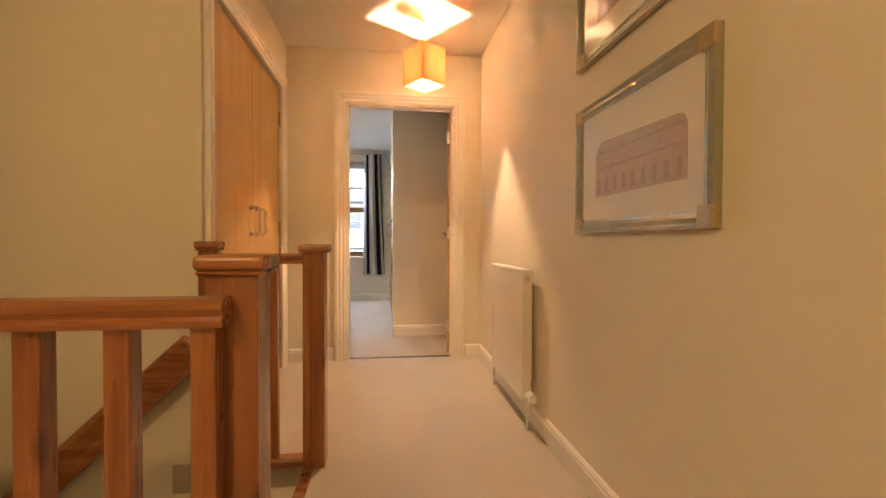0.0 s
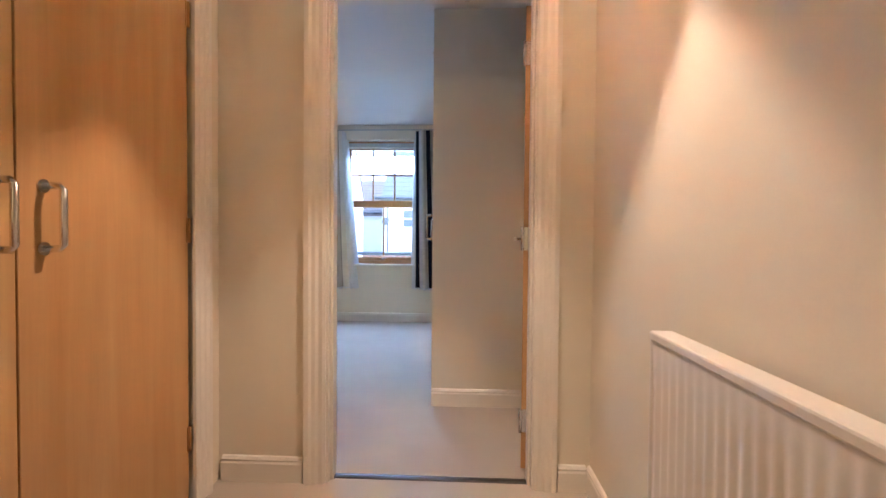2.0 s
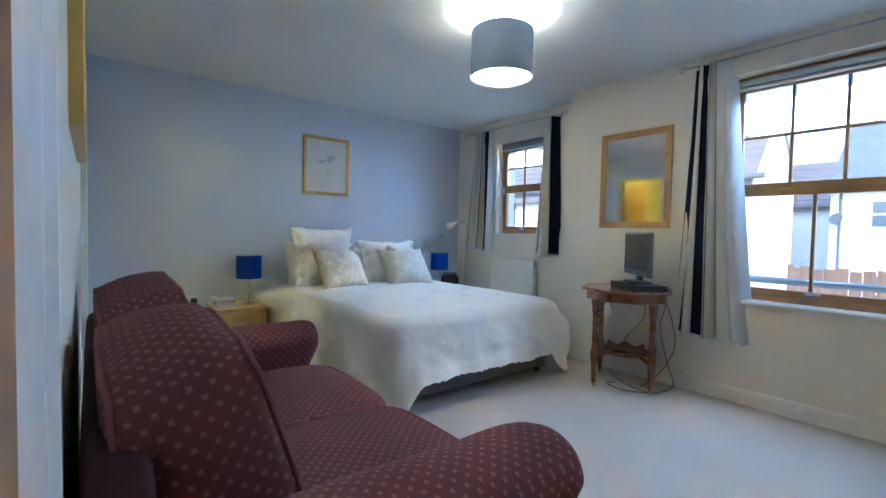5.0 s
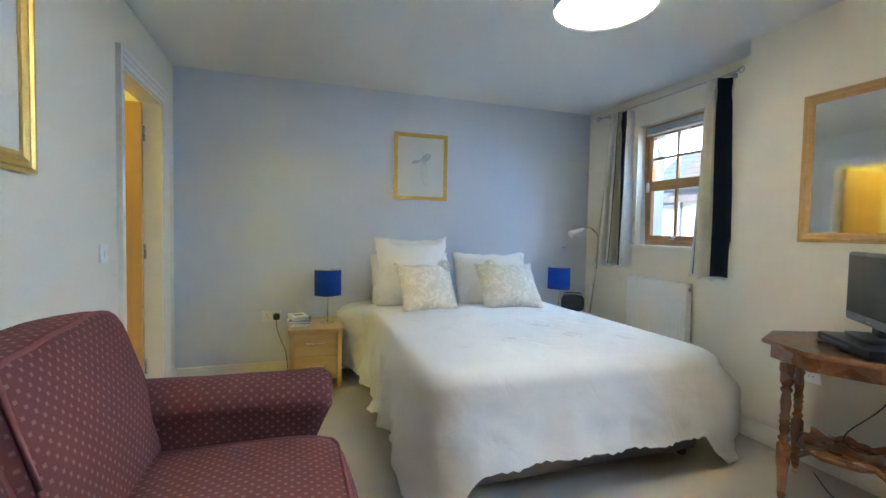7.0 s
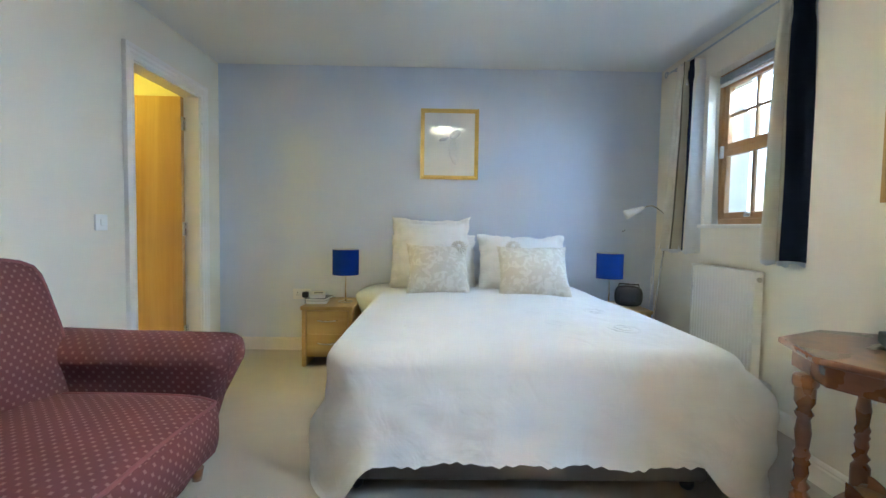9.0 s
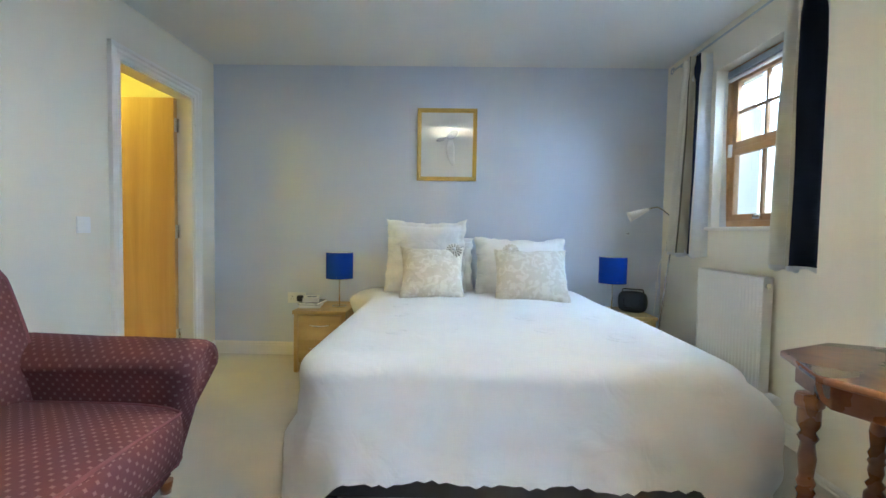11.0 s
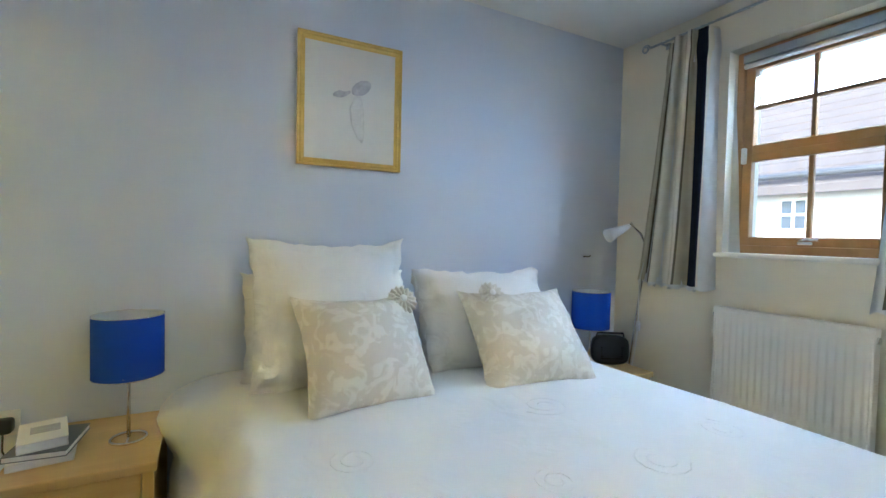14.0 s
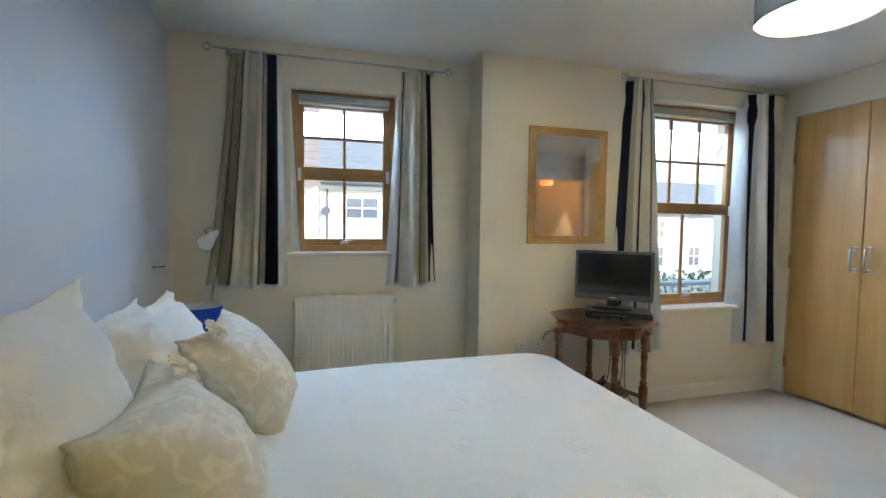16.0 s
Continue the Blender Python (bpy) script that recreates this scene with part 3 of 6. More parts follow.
def d_handle(parent, x, y, z, ox, name="handle"):
    bm = bm_new()
    tube(bm, [(x, y, z - 0.075), (x + ox * 0.042, y, z - 0.075), (x + ox * 0.052, y, z - 0.066), (x + ox * 0.052, y, z + 0.066),
              (x + ox * 0.042, y, z + 0.075), (x, y, z + 0.075)], 0.0085, 10)
    for s in (-0.075, 0.075):
        tube(bm, [(x, y, z + s), (x + ox * 0.005, y, z + s)], 0.016, 14)
    return part(name, bm, CHROME, parent, "chrome D-shaped pull")


def cupboard_doors(name, x, edges, z0, z1, face, handles, label, hinge_at, pull=1.04):
    """Flush doors in one plane; edges along y; each its own part with a pull."""
    ob = tagged(new(name), label, "cupboard", "", "")
    for (a, b), hy, hz in zip(zip(edges, edges[1:]), handles, hinge_at):
        bm = bm_new()
        box(bm, min(x, x - face * 0.022), max(x, x - face * 0.022), a + 0.0025, b - 0.0025, z0, z1, 0.0015, 1)
        d = part("door", bm, VENEER, ob, "beech-veneered flush door")
        d_handle(d, x, hy, pull, face)
        for z in (0.25, 1.02, 1.80):
            bm = bm_new()
            box(bm, min(x, x + face * 0.004), max(x, x + face * 0.004), hz - 0.012, hz + 0.012, z - 0.045, z + 0.045, 0.001, 1)
            tube(bm, [(x + face * 0.004, hz, z - 0.045), (x + face * 0.004, hz, z + 0.045)], 0.006, 8)
            part("hinge", bm, BRASS, d, "small brass hinge")
    return ob


cupboard_doors("landing_cupboard", HX0 - 0.012, [1.90, 2.526, 3.155], 0.012, 2.02, 1, [2.473, 2.59], "beech-veneered double cupboard doors, shut, on the landing", [1.902, 3.153])
ob = tagged(new("cupboard_frame"), "gloss-white moulded frame round the landing cupboard", "door frame", "", "structure")
architrave("architrave", ob, (HX0, 1.895, 0), (0, 1, 0), 2.03, 1.265, (1, 0, 0))
wd = cupboard_doors("wardrobe", WARD, [4.29, 4.78, 5.27, 5.76, 6.28, 6.745], 0.03, 2.11, -1, [4.40, 4.89, 5.64, 6.235, 6.32],
                    "built-in wardrobe with plain beech-veneered doors, shut", [4.778, 5.268, 5.275, 5.762, 6.743], 1.07)
bm = bm_new()
box(bm, WARD + 0.03, WARD + 0.06, 4.28, 6.755, 0, 2.125)
part("carcass", bm, VENEER, wd)
bm = bm_new()
box(bm, WARD - 0.012, WARD + 0.025, 4.275, 6.76, 2.114, 2.13, 0.003, 1)
part("head_rail", bm, GLOSS, wd)

# windows


def sash_window(name, x0, x1, z0, z1, y, rail_z, cols_top, cols_low, label):
    """Stained timber window in a plastered reveal: frame, upper and lower sash, muntins, panes, catch and blind box."""
    ob = tagged(new(name), label, "window", "", "structure")
    f = 0.055

    def bar(nm, a, b, c, d, y0=0.0, y1=0.06, mat=HARDWOOD, bev=0.004, parent=ob):
        bm = bm_new()
        box(bm, a, b, y + y0, y + y1, c, d, bev, 2)
        return part(nm, bm, mat, parent)
    bar("window_frame", x0, x0 + f * 0.6, z0, z1)
    bar("window_frame", x1 - f * 0.6, x1, z0, z1)
    bar("window_frame", x0 + f * 0.6, x1 - f * 0.6, z1 - f, z1)
    bar("window_frame", x0 + f * 0.6, x1 - f * 0.6, z0, z0 + f * 0.7)
    a, b, c, d = x0 + f * 0.6, x1 - f * 0.6, z0 + f * 0.7, z1 - f
    s = 0.042
    for nm, lo, hi, cols, rows, yo in (("upper_sash", rail_z, d, cols_top, 2, 0.018), ("lower_sash", c, rail_z, cols_low, 1, 0.012)):
        bm = bm_new()
        for q in ((a, a + s, lo, hi), (b - s, b, lo, hi), (a + s, b - s, lo, lo + s), (a + s, b - s, hi - s, hi)):
            box(bm, q[0], q[1], y + yo, y + yo + 0.04, q[2], q[3], 0.004, 2)
        sash = part(nm, bm, HARDWOOD, ob)
        gx0, gx1, gz0, gz1 = a + s, b - s, lo + s, hi - s
        for k in range(1, cols):
            mx = gx0 + (gx1 - gx0) * k / cols
            bm = bm_new()
            box(bm, mx - 0.010, mx + 0.010, y + yo + 0.008, y + yo + 0.034, gz0, gz1, 0.004, 2)
            part("muntin", bm, HARDWOOD, sash)
        for k in range(1, rows):
            mz = gz0 + (gz1 - gz0) * k / rows
            bm = bm_new()
            box(bm, gx0, gx1, y + yo + 0.010, y + yo + 0.032, mz - 0.010, mz + 0.010, 0.004, 2)
            part("muntin", bm, HARDWOOD, sash)
        bm = bm_new()
        box(bm, gx0 - 0.004, gx1 + 0.004, y + yo + 0.018, y + yo + 0.023, gz0 - 0.004, gz1 + 0.004)
        p = part("pane", bm, GLASS, sash)
        p.visible_shadow = False
    xm = (x0 + x1) / 2
    bm = bm_new()
    box(bm, xm - 0.03, xm + 0.03, y - 0.006, y + 0.012, c + 0.008, c + 0.024, 0.003, 2)
    tube(bm, [(xm - 0.02, y - 0.008, c + 0.026), (xm + 0.01, y - 0.014, c + 0.034), (xm + 0.055, y - 0.012, c + 0.03)], 0.006, 8)
    part("catch", bm, CHROME, ob, "chrome window catch")
    for sx in (a + 0.012, b - 0.012):
        bm = bm_new()
        box(bm, sx - 0.01, sx + 0.01, y - 0.008, y + 0.012, rail_z - 0.05, rail_z + 0.03, 0.003, 2)
        part("side_latch", bm, WHITE_PLASTIC, ob)
    bm = bm_new()
    box(bm, a + 0.006, b - 0.006, y - 0.03, y - 0.002, d - 0.012, d + 0.03, 0.006, 2)
    part("blind_cassette", bm, GALV, ob, "slim grey blind rolled up at the head")
    bm = bm_new()
    tube(bm, [(a + 0.01, y - 0.015, d - 0.025), (b - 0.01, y - 0.015, d - 0.025)], 0.012, 10)
    part("blind_roll", bm, GLOSS, ob)
    return ob


sash_window("window_1", W1[0], W1[1], W1[2] + 0.02, W1[3], WY1 + 0.075, 1.585, 2, 2, "small stained-wood window with glazing bars")
sash_window("window_2", W2[0], W2[1], W2[2] + 0.02, W2[3], WY + 0.11, 1.415, 3, 2, "tall stained-wood window with glazing bars")
for nm, (x0, x1, z0, z1), y0, d in (("window_sill_1", W1, WY1, 0.075), ("window_sill_2", W2, WY, 0.11)):
    bm = bm_new()
    box(bm, x0 - 0.03, x1 + 0.03, y0 - 0.03, y0 - 0.0005, z0 - 0.004, z0 + 0.02, 0.008, 3)
    box(bm, x0 + 0.001, x1 - 0.001, y0 - 0.001, y0 + d, z0 + 0.001, z0 + 0.02)
    structure(nm, bm, GLOSS, "white painted window board", "window sill")

# ---- things: shapes shared by several ----


def rounded(bm, w, d, h, k=6.0, n=9, at=(0, 0, 0), bulge=0.0, shape=None):
    """A soft block w x d x h with rounded edges and slightly swollen faces."""
    first = len(bm.verts)
    made = {}
    for axis in range(3):
        for sgn in (-1, 1):
            for i in range(n):
                for j in range(n):
                    quad = []
                    for a, b in ((i, j), (i + 1, j), (i + 1, j + 1), (i, j + 1)):
                        p = [0, 0, 0]
                        p[axis] = sgn
                        p[(axis + 1) % 3] = math.sin((2 * a / n - 1) * math.pi / 4) / math.sin(math.pi / 4)
                        p[(axis + 2) % 3] = math.sin((2 * b / n - 1) * math.pi / 4) / math.sin(math.pi / 4)
                        key = tuple(round(c, 4) for c in p)
                        if key not in made:
                            s = sum(abs(c) ** k for c in p) ** (1 / k)
                            q = Vector(p) / s
                            r = Vector(q)
                            for c in range(3):
                                o1, o2 = q[(c + 1) % 3], q[(c + 2) % 3]
                                r[c] += bulge * q[c] * (1 - o1 * o1) * (1 - o2 * o2)
                            v = Vector((r.x * w / 2, r.y * d / 2, r.z * h / 2))
                            if shape:
                                v = shape(v, q)
                            made[key] = bm.verts.new(v + Vector(at))
                        quad.append(made[key])
                    if sgn < 0:
                        quad.reverse()
                    f = bm.faces.new(quad)
                    f.smooth = True
    return bm


def pillow_sheet(bm, w, h, t, flange=0.0, seed=0, n=22, sag=0.05):
    """A stuffed pillow standing on its lower edge: width on x, height on z, plump on y; a flat border where flange is given."""
    def pt(side):
        def f(i, j):
            u, v = 2 * i / n - 1, 2 * j / n - 1
            iu, iv = min(1, abs(u) / (1 - flange)), min(1, abs(v) / (1 - flange))
            thick = max(0.0, (1 - iu ** 2.2) * (1 - iv ** 2.2)) ** 0.5
            x = w / 2 * u * (1 - sag * (1 - v * v))
            z = h / 2 + h / 2 * v * (1 - sag * (1 - u * u)) - (0.03 * h * (1 - u * u) if v > 0.8 else 0)
            wr = noise.noise(Vector((u * 2.4 + seed, v * 2.4, seed * 1.7))) * 0.10 + noise.noise(Vector((u * 6 + seed, v * 6, seed))) * 0.04
            edge = (noise.noise(Vector((u * 4 + seed, v * 4, 3.3))) + (0.7 * noise.noise(Vector((u * 10 + seed, v * 10, 7.3))) if flange else 0.0)) * (0.026 if flange else 0.012) * max(abs(u), abs(v)) ** 3
            if flange:
                x += 0.014 * noise.noise(Vector((v * 5 + seed, u, 2.2))) * abs(u) ** 4
                z += 0.014 * noise.noise(Vector((u * 5 + seed, v, 8.2))) * max(0.0, v) ** 4
            return Vector((x, side * (t / 2 * thick * (1 + wr) + 0.004) + edge + (0.01 * noise.noise(Vector((u * 9, v * 9, seed))) if flange else 0), z))
        return f
    a = grid(bm, pt(1), n + 1, n + 1)
    b = grid(bm, pt(-1), n + 1, n + 1)
    for k in range(n):
        for p, q in (((k, 0), (k + 1, 0)), ((k, n), (k + 1, n)), ((0, k), (0, k + 1)), ((n, k), (n, k + 1))):
            f = bm.faces.new((a[p[0]][p[1]], a[q[0]][q[1]], b[q[0]][q[1]], b[p[0]][p[1]]))
            f.smooth = True
    return bm


def framed_flat(ob, w, h, band, depth, mat, name="frame"):
    """Four mitred mouldings round w x h; the picture faces -y of ob's own frame, its back on y = 0."""
    prof = [(0.0, 0.0), (-depth, 0.0), (-depth * 1.0, band * 0.18), (-depth * 0.75, band * 0.30), (-depth * 0.85, band * 0.55), (-depth * 0.55, band * 0.8), (-depth * 0.5, band), (0, band)]
    cs = [(-w / 2, 0), (w / 2, 0), (w / 2, h), (-w / 2, h)]
    ins = [(1, 1), (-1, 1), (-1, -1), (1, -1)]
    for k in range(4):
        bm = bm_new()
        (xa, za), (xb, zb) = cs[k], cs[(k + 1) % 4]
        ia, ib = ins[k], ins[(k + 1) % 4]
        va = [bm.verts.new((xa + ia[0] * o, y, za + ia[1] * o)) for y, o in prof]
        vb = [bm.verts.new((xb + ib[0] * o, y, zb + ib[1] * o)) for y, o in prof]
        for i in range(len(prof)):
            j = (i + 1) % len(prof)
            bm.faces.new((va[i], va[j], vb[j], vb[i]))
        part(name, bm, mat, ob)


# ---- landing ----


def newel(place, height=0.915, k=1.0):
    ob = thing("newel_post", place, "varnished pine newel post with a flat moulded cap", "newel post", "stair posts")
    bm = bm_new()
    box(bm, -0.044 * k, 0.044 * k, -0.044 * k, 0.044 * k, -0.35, height - 0.035, 0.004, 2)
    part("shaft", bm, PINE, ob)
    bm = bm_new()
    box(bm, -0.060 * k, 0.060 * k, -0.060 * k, 0.060 * k, height - 0.028, height, 0.009, 3)
    box(bm, -0.056 * k, 0.056 * k, -0.056 * k, 0.056 * k, height - 0.036, height - 0.028, 0.003, 1)
    part("cap", bm, PINE_X, ob)
    return ob


newel((0.094, 0.73, 0), 0.902, 1.04)
newel((0.079, 1.73, 0))
newel((HX0 + 0.048, 1.735, 0), 0.925, 0.76)
RAIL = [(-0.034, -0.058), (0.034, -0.058), (0.034, -0.042), (0.026, -0.034), (0.032, -0.018), (0.034, -0.006), (0.022, 0.004), (0, 0.008), (-0.022, 0.004), (-0.034, -0.006), (-0.032, -0.018), (-0.026, -0.034), (-0.034, -0.042)]


def banister(x0, x1, y, top, xs, label, base, slim=1.0):
    ob = thing("banister", ((x0 + x1) / 2, y, 0), label, "banister")
    bm = bm_new()
    extrude_profile(bm, [(a, b * slim) for a, b in RAIL], (x0 - (x0 + x1) / 2, 0, top), (x1 - (x0 + x1) / 2, 0, top))
    part("handrail", bm, PINE_X, ob)
    for x in xs:
        bm = bm_new()
        c = x - (x0 + x1) / 2
        g = 0.021 if slim > 0.7 else 0.0165
        box(bm, c - g, c + g, -g, g, 0.03 if base else -0.12, top - 0.056 * slim, 0.003, 2)
        part("baluster", bm, PINE, ob)
    if base:
        bm = bm_new()
        extrude_profile(bm, [(-0.032, 0.0), (0.032, 0.0), (0.032, 0.022), (0.024, 0.032), (-0.024, 0.032), (-0.032, 0.022)], (x0 - (x0 + x1) / 2, 0, 0), (x1 - (x0 + x1) / 2, 0, 0))
        part("base_rail", bm, PINE_X, ob)
    return ob


banister(-2.99, 0.095, 0.664, 0.825, [0.060 - 0.138 * k for k in range(21)], "varnished pine banister with square balusters along the stairwell", True, 0.78)
banister(HX0 + 0.075, 0.03, 1.735, 0.872, [-0.203, -0.085], "short varnished pine banister beside the cupboard", True, 0.64)
ob = thing("stair_handrail", (-0.36, SY1 - 0.05, 0.60), "varnished pine handrail sloping down the stair wall", "handrail")
bm = bm_new()
extrude_profile(bm, [(a * 1.1, b * 2.0) for a, b in RAIL], (-2.1, 0, -1.95), (-0.07, 0, -0.065), (-0.68, 0, 0.733))
part("rail", bm, PINE_X, ob)
for k in (0.12, 0.5, 0.88):
    bm = bm_new()
    x, z = -2.1 * k, -1.95 * k
    tube(bm, [(x, 0, z), (x, 0.012, z - 0.04), (x, 0.05, z - 0.05)], 0.006, 8)
    box(bm, x - 0.018, x + 0.018, 0.044, 0.05, z - 0.075, z - 0.025, 0.001, 1)
    part("bracket", bm, BRASS, ob, "small brass wall bracket")
ob = tagged(new("stairs"), "carpeted stairs going down from the landing", "stairs", "", "structure")
for k in range(12):
    bm = bm_new()
    box(bm, SX - 0.1 - 0.225 * (k + 1), SX - 0.1 - 0.225 * k + 0.02, SY0, SY1, -0.19 * (k + 1) - 0.19, -0.19 * (k + 1), 0.012, 2)
    part("step", bm, CARPET, ob)
bm = bm_new()
extrude_profile(bm, [(-0.012, -0.16), (0.02, -0.16), (0.03, -0.05), (0.03, 0.0), (0.02, 0.004), (-0.012, 0.004)], (SX - 0.03, SY1, 0), (SX - 0.03, SY0, 0))
structure("trim_nosing", bm, PINE_X, "varnished pine nosing at the stair head", "nosing")


def radiator(name, place, turn, width, z0, z1, flutes, label, valve_side):
    """A flat-fronted panel radiator: front faces -y of its own frame, its back 0.03 from the wall at y = 0."""
    ob = thing(name, place, label, "radiator", "", turn)
    h = z1 - z0
    pitch = width / flutes

    def front(i, j):
        u = i / (flutes * 6)
        x = -width / 2 + 0.012 + u * (width - 0.024)
        ph = (i % 6) / 6
        dent = 0.0045 if ph < 0.34 else 0.0
        edge = min(j / 3, (15 - j) / 3, 1)
        return Vector((x, -0.078 + dent * max(0, edge), z0 + 0.018 + (h - 0.036) * j / 15))
    bm = bm_new()
    grid(bm, front, flutes * 6 + 1, 16)
    box(bm, -width / 2 + 0.012, width / 2 - 0.012, -0.066, -0.05, z0 + 0.018, z1 - 0.018)
    box(bm, -width / 2 + 0.01, width / 2 - 0.01, -0.079, -0.06, z0 + 0.006, z0 + 0.02, 0.004, 2)
    part("panel", bm, GLOSS, ob)
    bm = bm_new()
    box(bm, -width / 2 - 0.001, width / 2 + 0.001, -0.081, -0.026, z1 - 0.022, z1, 0.005, 2)
    part("top_grille", bm, GLOSS, ob)
    for s in (-1, 1):
        bm = bm_new()
        box(bm, min(s * width / 2, s * (width / 2 - 0.012)), max(s * width / 2, s * (width / 2 - 0.012)), -0.08, -0.027, z0 + 0.01, z1 - 0.01, 0.005, 2)
        part("side_panel", bm, GLOSS, ob)
        bm = bm_new()
        tube(bm, [(s * (width / 2 - 0.002), -0.055, z1 - 0.045), (s * (width / 2 + 0.008), -0.055, z1 - 0.045)], 0.014, 14)
        part("plug", bm, CHROME, ob)
        bm = bm_new()
        box(bm, s * width * 0.36 - 0.02, s * width * 0.36 + 0.02, -0.05, 0.0, z0 + 0.08, z1 - 0.08)
        part("bracket", bm, GLOSS, ob)
    for s in (-1, 1):
        bm = bm_new()
        x = s * (width / 2 + 0.028)
        tube(bm, [(s * (width / 2 - 0.005), -0.055, z0 + 0.04), (x, -0.055, z0 + 0.04)], 0.010, 10)
        tube(bm, [(x, -0.055, z0 + 0.055), (x, -0.055, 0.0)], 0.0075, 10)
        pipe = part("pipe", bm, WHITE_PLASTIC if s == valve_side else CHROME, ob)
        bm = bm_new()
        if s == valve_side:
            tube(bm, [(x, -0.055, z0 + 0.045), (x + s * 0.012, -0.055, z0 + 0.045), (x + s * 0.014, -0.055, z0 + 0.045), (x + s * 0.075, -0.055, z0 + 0.045)], [0.014, 0.014, 0.024, 0.022], 16)
            part("valve", bm, WHITE_PLASTIC, ob, "white thermostatic valve head")
        else:
            lathe(bm, [(0.012, 0), (0.014, 0.01), (0.014, 0.03), (0.009, 0.036)], 14, (x, -0.055, z0 + 0.03))
            part("valve", bm, CHROME, ob, "chrome lockshield valve")
    return ob


radiator("radiator", (HX1, 2.29, 0), -90, 0.64, 0.13, 0.79, 18, "white panel radiator on the landing wall", 1)


def hall_picture(y0, y1, z0, z1, label):
    ob = thing("picture", (HX1 - 0.001, (y0 + y1) / 2, z0), label, "picture", "landing pictures", -90)
    w, h = y1 - y0, z1 - z0
    framed_flat(ob, w, h, 0.045, 0.022, SILVER_GREEN)
    for sx in (-1, 1):
        for zz in (0.0, h - 0.052):
            bm = bm_new()
            box(bm, min(sx * (w / 2 + 0.001), sx * (w / 2 - 0.052)), max(sx * (w / 2 + 0.001), sx * (w / 2 - 0.052)), -0.025, -0.004, zz - 0.001 + (0.0 if zz == 0 else 0.001), zz + 0.053, 0.004, 2)
            part("corner_block", bm, GILT_DULL, ob, "dull gilt corner block")
    bm = bm_new()
    box(bm, -w / 2 + 0.04, w / 2 - 0.04, -0.010, -0.002, 0.04, h - 0.04)
    part("mount", bm, PRINT_PAPER, ob, "ivory mount behind glass")
    bm = bm_new()
    pw, pz0, pz1 = w * 0.60, h * 0.27, h * 0.70
    lo = [(-pw / 2, pz0), (pw * 0.60, pz0), (pw * 0.60, pz1 - 0.055), (pw * 0.57, pz1 - 0.035), (pw * 0.52, pz1 - 0.028), (-pw * 0.40, pz1 - 0.012), (-pw * 0.47, pz1 - 0.03), (-pw / 2, pz1 - 0.06)]
    a = [bm.verts.new((x, -0.0102, z)) for x, z in lo]
    b = [bm.verts.new((x, -0.0112, z)) for x, z in lo]
    bm.faces.new(b)
    for i in range(len(lo)):
        j = (i + 1) % len(lo)
        bm.faces.new((a[i], a[j], b[j], b[i]))
    pr = part("print", bm, PRINT_MAUVE, ob, "faded mauve print of an arcaded building")
    for k in range(9):
        x = -pw / 2 + pw * (k + 0.5) / 8.2
        bm = bm_new()
        pts = [(x - pw * 0.026, pz0 + 0.01), (x + pw * 0.026, pz0 + 0.01), (x + pw * 0.026, pz0 + 0.05)] + [
            (x + pw * 0.026 * math.cos(q), pz0 + 0.05 + pw * 0.03 * math.sin(q)) for q in (0.8, 1.57, 2.34)] + [(x - pw * 0.026, pz0 + 0.05)]
        bm.faces.new([bm.verts.new((px, -0.0122, pz)) for px, pz in pts])
        part("arch", bm, PRINT_DARK, pr)
    for zz in (0.46, 0.72):
        bm = bm_new()
        box(bm, -pw * 0.46, pw * 0.58, -0.0124, -0.0118, pz0 + (pz1 - pz0) * zz, pz0 + (pz1 - pz0) * zz + 0.005)
        part("cornice", bm, PRINT_DARK, pr)
    return ob


hall_picture(0.745, 1.478, 0.962, 1.422, "framed print of an arcaded building, silver-green frame with gilt corners")
hall_picture(0.745, 1.478, 1.575, 2.035, "second framed print above, silver-green frame with gilt corners")

# square paper pendant on the landing
ob = thing("pendant_lamp", (0.62, 2.81, HC), "lit square orange paper pendant lamp on the landing ceiling", "ceiling lamp", "", 34.5)
S, Z0, Z1 = 0.098, 1.965 - HC, 2.21 - HC
for k in range(4):
    bm = bm_new()
    box(bm, -S, S, S - 0.001, S + 0.001, Z0, Z1)
    part("shade_panel", bm, PAPER_SHADE, ob, "mottled orange paper panel", m=pose(0, 0, 0, 0, 0, 90 * k))
for k in range(4):
    bm = bm_new()
    tube(bm, [(S, S, Z0), (S, S, Z1)], 0.0025, 6)
    tube(bm, [(-S, S, Z0), (S, S, Z0)], 0.0022, 6)
    tube(bm, [(-S, S, Z1), (S, S, Z1)], 0.0022, 6)
    part("wire_edge", bm, BRASS, ob, m=pose(0, 0, 0, 0, 0, 90 * k))
bm = bm_new()
lathe(bm, [(0.045, -0.012), (0.05, -0.004), (0.05, 0.0)], 24)
lathe(bm, [(0.018, -0.03), (0.03, -0.012)], 20)
part("ceiling_rose", bm, WHITE_PLASTIC, ob)
bm = bm_new()
tube(bm, [(0, 0, -0.012), (0, 0, -0.19)], 0.004, 8)
lathe(bm, [(0.016, -0.26), (0.02, -0.25), (0.02, -0.2), (0.008, -0.185)], 16)
part("flex", bm, WHITE_PLASTIC, ob)

# ---- bedroom: seating and bed ----


